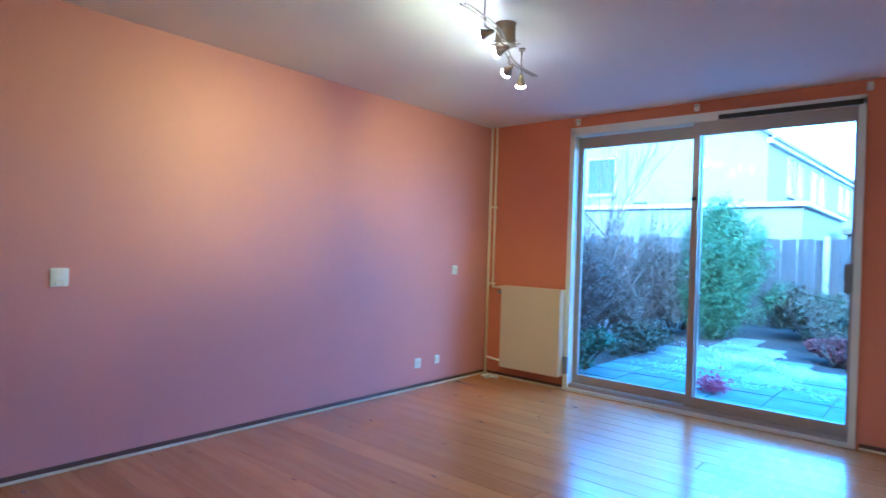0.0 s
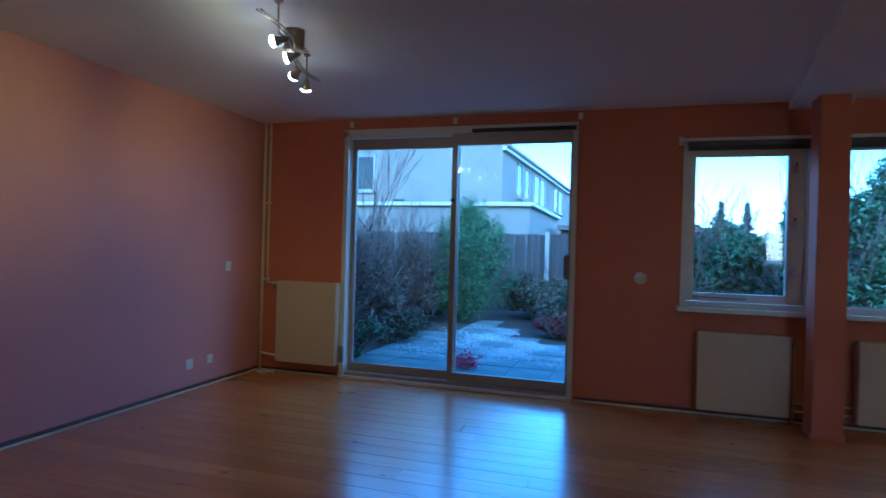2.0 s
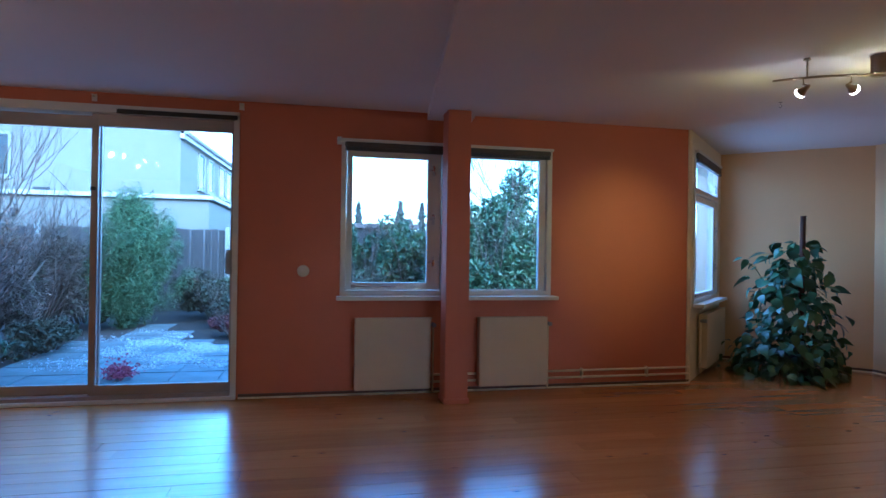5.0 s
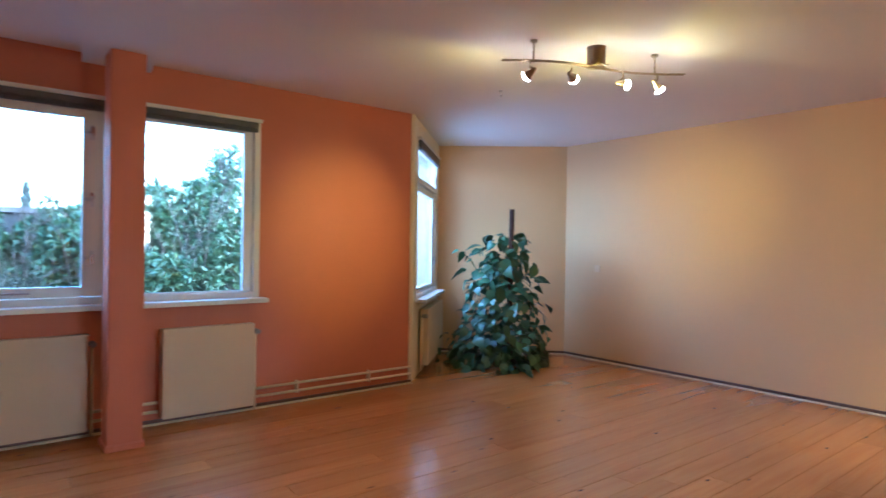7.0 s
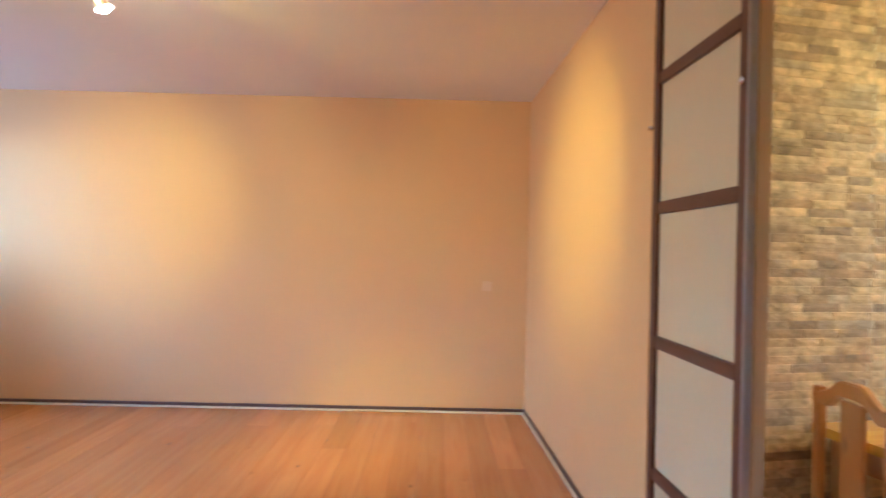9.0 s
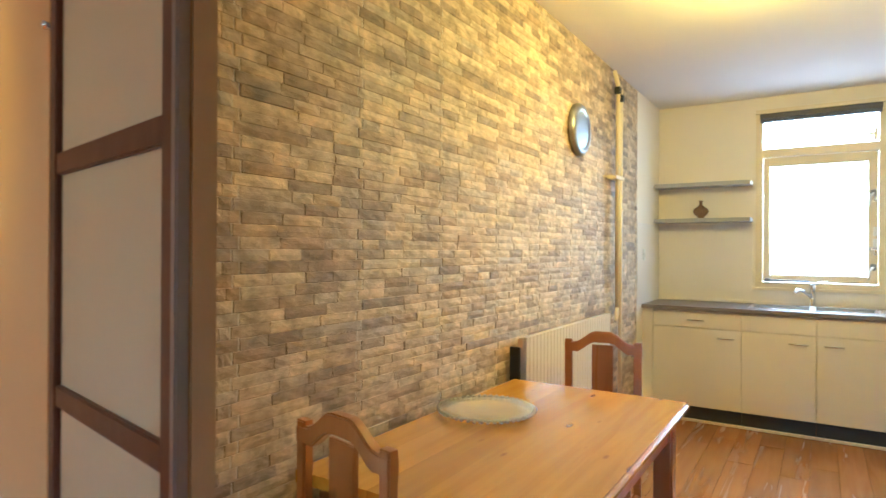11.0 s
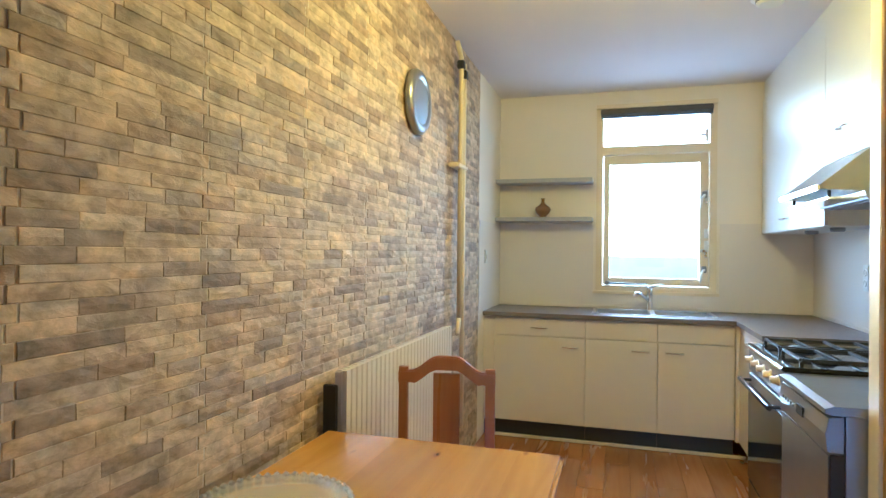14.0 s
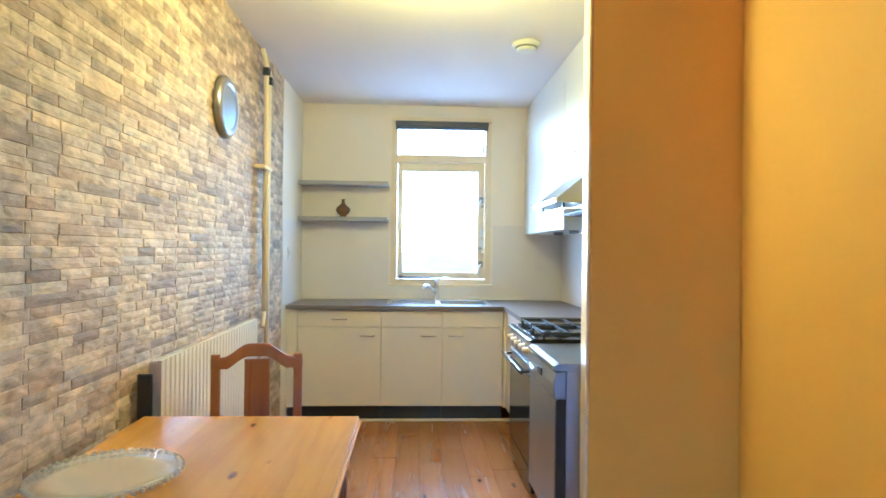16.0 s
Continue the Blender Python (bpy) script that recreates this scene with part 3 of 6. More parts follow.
# ---- windows ----
def window(name, m, W, Hh, glass, label, blind=(0.04, 0.12), sill=0.16, stay=False, hinge=None, transom=None, mat=M_FRAME):
    """Local x along the wall, y outwards, z up from the opening's low left corner. glass: x, x, z, z of the moving sash's pane."""
    root = tagged(new(name), label, "window", "", "structure")
    root.matrix_basis = m
    f = bmesh.new()
    for d in ((0, 0.05, 0, Hh), (W - 0.05, W, 0, Hh)):
        box(f, d[0], d[1], -0.012, 0.12, d[2], d[3], 0.004)
    box(f, 0.05, W - 0.05, -0.012, 0.12, 0, 0.045, 0.004)
    box(f, 0.05, W - 0.05, -0.012, 0.12, Hh - 0.05, Hh, 0.004)
    part("window_frame", f, mat, root)
    gx0, gx1, gz0, gz1 = glass
    s = bmesh.new()
    top = Hh - 0.05 if transom is None else transom[0] - 0.075
    box(s, 0.054, gx0, 0.02, 0.08, 0.049, top, 0.005)
    box(s, gx1, W - 0.054, 0.02, 0.08, 0.049, top, 0.005)
    box(s, gx0, gx1, 0.02, 0.08, 0.049, gz0, 0.005)
    box(s, gx0, gx1, 0.02, 0.08, gz1, top, 0.005)
    sash = part("sash", s, mat, root)
    pane((gx0 - 0.004, gx1 + 0.004, 0.045, 0.051, gz0 - 0.004, gz1 + 0.004), sash)
    if transom:
        t0, t1 = transom
        s = bmesh.new()
        box(s, 0.05, W - 0.05, -0.012, 0.12, t0 - 0.07, t0 - 0.012, 0.004)
        box(s, 0.05, W - 0.05, 0.02, 0.1, t0 - 0.012, t0, 0.003)
        part("transom_bar", s, mat, root)
        pane((0.05, W - 0.05, 0.045, 0.051, t0 - 0.002, Hh - 0.05), root)
    if sill:
        part("window_sill", boxed(-0.03, W + 0.03, -sill, -0.0121, -0.035, 0.0, bevel=0.005), mat, root, "painted window sill")
    if blind:
        b = boxed(0.03, W - 0.03, -0.045, -0.013, Hh - blind[1], Hh - blind[0], bevel=0.004)
        for k in range(5):
            box(b, 0.035, W - 0.035, -0.05, -0.012, Hh - blind[1] - 0.006 * (k + 1), Hh - blind[1] - 0.006 * (k + 1) + 0.003)
        bl = part("blind", b, M_BLIND, root, "dark venetian blind drawn up")
        part("head_rail", boxed(0.0, W, -0.05, -0.0125, Hh - blind[0] + 0.002, Hh - 0.002, bevel=0.003), mat, bl)
    if stay:
        part("stay", box(tube(bmesh.new(), [(0.12, 0.0, 0.085), (0.52 * W, -0.012, 0.083)], 0.007, 8), 0.10, 0.14, -0.01, 0.02, 0.07, 0.1, 0.003), M_ALU, root, "metal casement stay")
    if hinge:
        for hz in (0.22, 0.5, 0.82):
            part("fastener", box(boxed(hinge - 0.012, hinge + 0.012, 0.0, 0.02, hz * Hh - 0.05, hz * Hh + 0.05, bevel=0.004), hinge - 0.05, hinge - 0.005, -0.02, 0.0, hz * Hh - 0.01, hz * Hh + 0.012, 0.005), M_STEEL, root)
    return root


window("window_1", pose(WIN1[0], YN, WIN1[2]), WIN1[1] - WIN1[0], 1.42, (0.105, 0.80, 0.117, 1.268), "white painted casement window with a drawn-up dark blind", (0.03, 0.075), 0.15, True, 0.855)
window("window_2", pose(WIN2[0], YN, WIN2[2]), WIN2[1] - WIN2[0], 1.42, (0.062, 0.805, 0.050, 1.305), "white painted fixed window with a drawn-up dark blind", (0.03, 0.075), 0.15)
window("window_bay", bay1 @ pose(BWIN[0], 0, BWIN[2]), BWIN[1] - BWIN[0], BWIN[3] - BWIN[2], (0.10, 1.28, 0.09, 1.10), "white painted bay window with a top light", (0.03, 0.10), 0.12, True, 1.35, (1.24, 1.5))
window("window_kitchen", KITCHEN @ pose(KWIN[1], YK, KWIN[2], 0, 0, 180), KWIN[1] - KWIN[0], KWIN[3] - KWIN[2], (0.10, 0.755, 0.105, 0.99), "cream painted kitchen window with top light and blind", (0.035, 0.075), 0.0, False, 0.80, (1.135, 1.37), M_CREAM)
kb = tagged(new("trim_kitchen_window"), "cream painted ledge under the kitchen window", "trim", "", "structure")
kb.matrix_basis = KITCHEN
part("ledge", boxed(KWIN[0] - 0.02, KWIN[1] + 0.02, YK, YK + 0.03, KWIN[2] - 0.02, KWIN[2] + 0.003, bevel=0.004), M_CREAM, kb)


# ---- radiators ----
def radiator(m, W, Hh, label, ribs=0, valve=1, pipes=True, depth=0.085, drop=0.07, mat=None):
    """Local x along the wall, -y into the room, z from the radiator's foot."""
    root = thing("radiator", m, label, "radiator", "panel radiators")
    bm = bmesh.new()
    if ribs:
        n, pts = ribs, []
        for k in range(n):
            a, p = -W / 2 + W * k / n, W / n
            pts += [(a, -depth), (a + 0.62 * p, -depth), (a + 0.72 * p, -depth + 0.004), (a + 0.9 * p, -depth + 0.004)]
        pts += [(W / 2, -depth), (W / 2, -depth + 0.016), (-W / 2, -depth + 0.016)]
        lo = [bm.verts.new((x, y, 0.0)) for x, y in pts]
        hi = [bm.verts.new((x, y, Hh)) for x, y in pts]
        for i in range(len(pts)):
            j = (i + 1) % len(pts)
            bm.faces.new((lo[i], lo[j], hi[j], hi[i]))
        bm.faces.new(lo)
        bm.faces.new(hi)
        bmesh.ops.recalc_face_normals(bm, faces=bm.faces)
    else:
        box(bm, -W / 2, W / 2, -depth, -depth + 0.016, 0, Hh, 0.006)
    part("front_panel", bm, (mat or M_RAD), root)
    part("back_panel", boxed(-W / 2 + 0.01, W / 2 - 0.01, -0.035, -0.022, 0.01, Hh - 0.01, bevel=0.004), (mat or M_RAD), root)
    for s in (-1, 1):
        part("side_panel", boxed(s * (W / 2 - 0.001), s * (W / 2 - 0.013), -depth + 0.0165, -0.02, 0.005, Hh - 0.005, bevel=0.003), (mat or M_RAD), root)
    g = bmesh.new()
    for k in range(int(W / 0.03)):
        box(g, -W / 2 + 0.02 + 0.03 * k, -W / 2 + 0.04 + 0.03 * k, -depth + 0.018, -0.021, Hh - 0.012, Hh - 0.004)
    part("top_grille", g, (mat or M_RAD), root)
    v = tube(bmesh.new(), [(valve * W / 2, -0.05, Hh - drop), (valve * (W / 2 + 0.05), -0.05, Hh - drop)], 0.012, 10)
    tube(v, [(valve * (W / 2 + 0.03), -0.05, Hh - drop), (valve * (W / 2 + 0.03), -0.11, Hh - drop)], 0.02, 12)
    part("valve", v, M_GREY, root, "grey radiator valve")
    if pipes:
        part("pipe", tube(bmesh.new(), [(valve * (W / 2 + 0.03), -0.05, Hh - drop - 0.01), (valve * (W / 2 + 0.03), -0.05, -0.05)], 0.009, 10), M_CREAM, root)
    for s in (-1, 1):
        part("bracket", boxed(s * W * 0.3 - 0.012, s * W * 0.3 + 0.012, -0.03, 0.0, 0.05, Hh - 0.08), (mat or M_RAD), root)
    return root


radiator(pose(-3.39, YN, 0.125), 0.68, 0.83, "cream enamelled panel radiator beside the garden door", 0, -1, False, 0.12)
radiator(pose(0.617, YN, 0.06), 0.69, 0.645, "cream enamelled panel radiator under the casement window", 0, 1, True, 0.12)
radiator(pose(1.755, YN, 0.06), 0.67, 0.645, "cream enamelled panel radiator under the fixed window", 0, 1, True, 0.12)
radiator(bay1 @ pose(0.95, 0, 0.10), 1.15, 0.58, "cream enamelled panel radiator under the bay window", 30, -1, True, 0.11)
radiator(KITCHEN @ pose(XS - 0.012, -2.36, 0.33, 0, 0, -90), 1.29, 0.60, "ivory ribbed panel radiator on the stone wall", 30, -1, False, 0.066, 0.24, M_CAB)
# thin black upright plate past the radiator's valve end
rb = thing("radiator_bracket", KITCHEN @ pose(XS - 0.012, -1.68, 0.72), "thin black plate beside the kitchen radiator", "bracket")
part("plate", boxed(-0.05, 0, -0.006, 0.008, -0.08, 0.17, bevel=0.003), M_DARK, rb)

# ---- pipes ----
wp = thing("heating_pipe", pose(XW + 0.06, YN - 0.05, 0), "pale painted heating pipes in the room corner", "pipe", "heating pipes")
part("riser", tube(bmesh.new(), [(0, 0, 0.0), (0, 0, H)], 0.014, 12), M_CREAM, wp)
part("riser", tube(bmesh.new(), [(0.055, 0.01, 0.93), (0.055, 0.01, H)], 0.012, 12), M_CREAM, wp)
part("branch", tube(bmesh.new(), [(0.055, 0.01, 0.925), (0.2, 0.0, 0.925)], 0.011, 10), M_CREAM, wp)
part("branch", tube(bmesh.new(), [(0.0, 0.0, 0.19), (0.2, 0.0, 0.17)], 0.011, 10), M_CREAM, wp)
for z in (0.95, 1.75):
    part("clip", boxed(-0.02, 0.075, -0.005, 0.04, z, z + 0.018, bevel=0.003), M_CREAM, wp)
hp = thing("heating_pipe", pose(2.13, YN - 0.035, 0), "pale painted heating pipes along the wall foot", "pipe", "heating pipes")
for z in (0.105, 0.170):
    part("run", tube(bmesh.new(), [(0, 0, z), (1.52, 0, z)], 0.011, 10), M_CREAM, hp)
for x in (0.35, 1.05):
    part("clip", boxed(x, x + 0.015, -0.014, 0.034, 0.085, 0.19, bevel=0.003), M_CREAM, hp)
hp2 = thing("heating_pipe", pose(0.98, YN - 0.04, 0), "pale painted heating pipes behind the column", "pipe", "heating pipes")
for z in (0.105, 0.170):
    part("run", tube(bmesh.new(), [(0, 0, z), (0.43, 0, z)], 0.011, 10), M_CREAM, hp2)
gp = thing("gas_pipe", KITCHEN @ pose(XS - 0.055, -3.26, 0), "two cream gas pipes clamped to the stone wall", "pipe")
part("riser", tube(bmesh.new(), [(0, 0.03, 0.95), (0, 0.03, 2.47), (0.02, 0.05, 2.56)], 0.015, 12), M_CREAM, gp)
part("riser", tube(bmesh.new(), [(0, -0.04, 0.3), (0, -0.04, 2.45)], 0.015, 12), M_CREAM, gp)
part("elbow", tube(bmesh.new(), [(0, 0.03, 0.95), (-0.005, 0.06, 0.90), (-0.01, 0.10, 0.86)], 0.013, 10), M_CREAM, gp)
part("coupling", boxed(-0.02, 0.02, 0.008, 0.052, 2.40, 2.45, bevel=0.005), M_DARK, gp, "black pipe coupling")
part("coupling", boxed(-0.02, 0.02, -0.062, -0.018, 2.36, 2.41, bevel=0.005), M_DARK, gp, "black pipe coupling")
part("clamp", boxed(-0.02, 0.045, -0.07, 0.13, 1.82, 1.842, bevel=0.004), M_CREAM, gp)


# ---- switches and sockets ----
def wall_plate(name, m, W, Hh, label, kind, mat=None):
    """Local x along the wall, -y into the room."""
    r = thing(name, m, label, "socket" if "socket" in name else "switch", "wall plates")
    part("plate", boxed(-W / 2, W / 2, -0.012, 0, -Hh / 2, Hh / 2, bevel=0.004), mat or M_PLASTIC, r)
    n = 2 if Hh > 0.1 else 1
    for k in range(n):
        z = (k - (n - 1) / 2) * 0.06
        if kind == "socket":
            part("insert", lathe(bmesh.new(), [(0.021, 0.0), (0.021, 0.004), (0.017, 0.004), (0.016, 0.001)], 20, pose(0, -0.0125, z, 90)), M_FRAME, r)
        else:
            part("rocker", boxed(-0.018, 0.018, -0.018, -0.0125, z - 0.02, z + 0.02, bevel=0.003), mat or M_FRAME, r)
    return r


west = lambda y, z: pose(XW, y, z, 0, 0, 90)
wall_plate("socket", west(0.416, 1.085), 0.092, 0.102, "white double wall socket on the salmon wall", "socket")
wall_plate("light_switch", west(3.85, 1.10), 0.08, 0.09, "white light switch on the salmon wall", "switch")
wall_plate("socket", west(3.35, 0.235), 0.085, 0.09, "white wall socket low on the salmon wall", "socket")
wall_plate("socket", west(3.62, 0.24), 0.07, 0.08, "small white wall socket low on the salmon wall", "socket")
wall_plate("light_switch", pose(XE, -0.01, 1.055, 0, 0, -90), 0.08, 0.08, "peach tinted light switch on the peach wall", "switch", M_TINT)
wall_plate("light_switch", pose(XE, 4.07, 1.09, 0, 0, -90), 0.08, 0.08, "peach tinted light switch near the bay", "switch", M_TINT)
wall_plate("socket", KITCHEN @ pose(XKW, -3.75, 1.21, 0, 0, 90), 0.08, 0.15, "white double wall socket above the worktop", "socket")
wall_plate("light_switch", KITCHEN @ pose(XS - 0.001, -4.15, 1.30, 0, 0, -90), 0.07, 0.1, "white switch beside the stone wall", "switch")
dk = thing("thermostat", pose(-0.187, YN, 1.12), "round cream wall thermostat between door and window", "thermostat")
part("body", lathe(bmesh.new(), [(0.053, 0), (0.053, 0.012), (0.045, 0.024), (0.0, 0.026)], 32, pose(0, 0, 0, 90)), M_PLASTIC, dk)
part("dial", lathe(bmesh.new(), [(0.03, 0.025), (0.028, 0.034), (0.0, 0.035)], 28, pose(0, 0, 0, 90)), M_PLASTIC, dk)


cb = thing("cable_loop", pose(-3.86, 4.27, 0), "loose white cable end on the floor in the corner", "cable")
part("cord", tube(bmesh.new(), [(0.09 * math.cos(a * 0.5) * (1 - 0.03 * a), 0.05 * math.sin(a * 0.5), 0.008 + 0.004 * math.sin(a * 1.7)) for a in range(22)], 0.006, 6), M_PLASTIC, cb)
part("plug", boxed(0.08, 0.125, -0.018, 0.018, 0.001, 0.03, bevel=0.006), M_PLASTIC, cb)


hk = thing("ceiling_hook", pose(3.70, 3.22, H), "small dark hook screwed into the ceiling", "hook")
part("plate", lathe(bmesh.new(), [(0.0, -0.004), (0.014, -0.004), (0.015, 0.0)], 16), M_GREY, hk)
part("bent_wire", tube(bmesh.new(), [(0, 0, 0), (0, 0, -0.02), (0.012, 0, -0.035), (0.0, 0, -0.048), (-0.012, 0, -0.04)], 0.003, 6), M_GREY, hk)
bb = thing("blind_bracket", pose(0.116, YN - 0.001, 2.30), "small white blind bracket beside the casement window", "bracket")
part("plate", boxed(-0.022, 0.018, -0.012, 0.0, -0.035, 0.035, bevel=0.003), M_PLASTIC, bb)
part("clip", boxed(-0.014, 0.012, -0.034, -0.0125, -0.014, 0.02, bevel=0.004), M_PLASTIC, bb)


# ---- spotlight bars ----
def spot_bar(m, heads, label, power, fill, cone):
    """A wavy twin-rod bar on a canopy; heads: (place along the bar, aim point in the world)."""
    root = thing("spotlight_bar", m, label, "ceiling light", "spotlight bars")
    inv = m.inverted()
    part("canopy", lathe(bmesh.new(), [(0.055, -0.125), (0.058, -0.12), (0.058, -0.006), (0.062, 0.0)], 28), M_NICKEL, root)
    fin = bmesh.new()
    for k in range(10):
        a = 2 * math.pi * k / 10
        tube(fin, [(0.04 * math.cos(a), 0.04 * math.sin(a), -0.118), (0.085 * math.cos(a), 0.085 * math.sin(a), -0.112)], 0.006, 6, 0.002)
    part("star_ring", fin, M_NICKEL, root)

    def wave(x):
        return 0.045 * math.sin(x * 5.2)
    for dy in (-0.011, 0.011):
        part("rod", tube(bmesh.new(), [(x, wave(x) + dy, -0.125) for x in [-0.62 + 0.04 * k for k in range(32)]], 0.0045, 8), M_NICKEL, root)
    for x in (-0.43, 0.43):
        part("hanger", lathe(tube(bmesh.new(), [(x, wave(x), -0.125), (x, wave(x), -0.01)], 0.005, 8), [(0.022, -0.012), (0.022, 0.0)], 20, Matrix.Translation((x, wave(x), 0))), M_NICKEL, root)
    for x, aim in heads:
        p = Vector((x, wave(x), -0.205))
        d = (inv @ Vector(aim) - p).normalized()
        turn = d.to_track_quat('Z', 'Y').to_matrix().to_4x4()
        hd = part("spot_head", lathe(bmesh.new(), [(0.009, -0.05), (0.014, -0.035), (0.017, -0.015), (0.030, 0.018), (0.033, 0.022), (0.029, 0.019), (0.012, -0.005)], 20, Matrix.Translation(p) @ turn), M_NICKEL, root, "small nickel spot head")
        tube_b = tube(bmesh.new(), [(x, wave(x), -0.125), (x, wave(x), -0.165), tuple(p - 0.045 * d)], 0.006, 8)
        part("arm", tube_b, M_NICKEL, hd)
        part("bulb", lathe(bmesh.new(), [(0.012, 0.0), (0.026, 0.010), (0.033, 0.036), (0.029, 0.038), (0.014, 0.045), (0.0, 0.048)], 16, Matrix.Translation(p) @ turn), M_BULB, hd, "lit halogen bulb")
        q = m @ (p + 0.062 * d)
        sp = new("spot_lamp", bpy.data.lights.new("spot_lamp", 'SPOT'))
        sp.data.energy, sp.data.color, sp.data.spot_size, sp.data.spot_blend, sp.data.shadow_soft_size = power, WARM, radians(cone), 1.0, 0.02
        sp.matrix_world = look(q, aim)
        wide = new("bulb_lamp", bpy.data.lights.new("bulb_lamp", 'SPOT'))
        wide.data.energy, wide.data.color, wide.data.spot_size, wide.data.spot_blend, wide.data.shadow_soft_size = fill, WARM, radians(150), 0.5, 0.02
        wide.matrix_world = look(q + Vector((0, 0, -0.005)), aim)
    glow_lamp = new("bar_glow", bpy.data.lights.new("bar_glow", 'POINT'))
    glow_lamp.data.energy, glow_lamp.data.color, glow_lamp.data.shadow_soft_size = fill * 0.32, WARM, 0.03
    glow_lamp.location = m @ Vector((0.0, 0.0, -0.30))
    return root


WARM = (1.0, 0.755, 0.158)
E_BAR = pose(3.43, 2.08, H, 0, 0, -27)
W_BAR = pose(-2.23, 2.07, H, 0, 0, 106)
spot_bar(E_BAR, [(-0.45, (2.9, YN, 1.45)), (-0.18, (XE, 2.95, 1.70)), (0.21, (4.65, YF, 1.70)), (0.45, (5.3, 1.0, 0.2))], "nickel ceiling bar with four lit halogen spots", 6.3, 0.60, 44)
spot_bar(W_BAR, [(-0.42, (XW, 0.75, 1.85)), (-0.16, (XW, 1.6, 1.9)), (0.18, (XW, 3.25, 1.95)), (0.43, (-3.6, YN - 0.3, 0.4))], "nickel ceiling bar with four lit halogen spots", 3.8, 0.25, 62)

# ---- kitchen ceiling lamp, smoke detector ----
kl = thing("ceiling_lamp", KITCHEN @ pose(2.45, -2.05, H), "lit opal glass ceiling lamp in the kitchen", "ceiling light")
part("base", lathe(bmesh.new(), [(0.13, -0.02), (0.135, 0.0)], 32), M_CHROME, kl)
part("shade", lathe(bmesh.new(), [(0.0, -0.10), (0.08, -0.09), (0.13, -0.055), (0.14, -0.021)], 32), M_LAMP, kl, "glowing opal glass shade")
kp = new("kitchen_lamp", bpy.data.lights.new("kitchen_lamp", 'POINT'))
kp.data.energy, kp.data.color, kp.data.shadow_soft_size = 2.3, (1.0, 0.725, 0.115), 0.07
kp.location = KITCHEN @ Vector((2.45, -2.05, H - 0.19))
sd = thing("smoke_detector", KITCHEN @ pose(1.83, -3.10, H), "round cream smoke detector on the kitchen ceiling", "smoke detector")
part("body", lathe(bmesh.new(), [(0.05, -0.05), (0.06, -0.045), (0.066, -0.02), (0.085, -0.018), (0.085, 0.0)], 32), M_PLASTIC, sd)
part("vent_ring", lathe(bmesh.new(), [(0.062, -0.036), (0.0645, -0.034), (0.0665, -0.026), (0.064, -0.024)], 32), M_GREY, sd)


# ---- sliding screen ----
def screen():
    """Local x runs from the room corner along the partition, y away from the room."""
    r = thing("sliding_screen", PART @ pose(2.602, 0.0, 0), "dark stained sliding screen with frosted panes", "screen")
    w, z1 = 0.657, 2.52
    for x in (0.0, w - 0.043):
        part("stile", boxed(x, x + 0.043, 0.0, 0.035, 0.012, z1, bevel=0.003), M_BROWNWOOD, r)
    zs = [0.012, 0.505, 1.009, 1.522, 2.022, z1 - 0.03]
    for z in zs:
        part("bar", boxed(0.0431, w - 0.0431, 0.002, 0.033, z - (0.0 if z < 0.05 else 0.024), z + (0.06 if z < 0.05 else 0.024), bevel=0.003), M_BROWNWOOD, r)
    for a, b in zip(zs, zs[1:]):
        part("pane", boxed(0.043, w - 0.043, 0.014, 0.022, a + 0.015, b - 0.015), M_PAPER, r, "frosted beige pane")
    part("pull", lathe(bmesh.new(), [(0.012, 0), (0.012, 0.01), (0.0, 0.012)], 16, pose(w - 0.02, -0.0005, 1.84, 90)), M_CHROME, r)
    part("stop", lathe(bmesh.new(), [(0.010, 0), (0.010, 0.012), (0.0, 0.014)], 16, pose(-0.012, -0.0005, 1.84, 90)), M_CHROME, r)
    part("top_rail", boxed(0.0, w + 0.05, 0.0, 0.05, z1 + 0.002, H - 0.001, bevel=0.003), M_JAMB, r)
    j = thing("door_jamb", PART @ pose(3.2595, 0.0, 0), "tan painted jamb post beside the sliding screen", "door jamb")
    part("post", boxed(0.001, 0.018, 0.018, 0.062, 0, H, bevel=0.004), M_JAMB, j)
    part("edge_bead", boxed(0.001, 0.020, -0.004, 0.0175, 0, 2.52, bevel=0.003), M_SILVER, j, "grey edge bead")


screen()


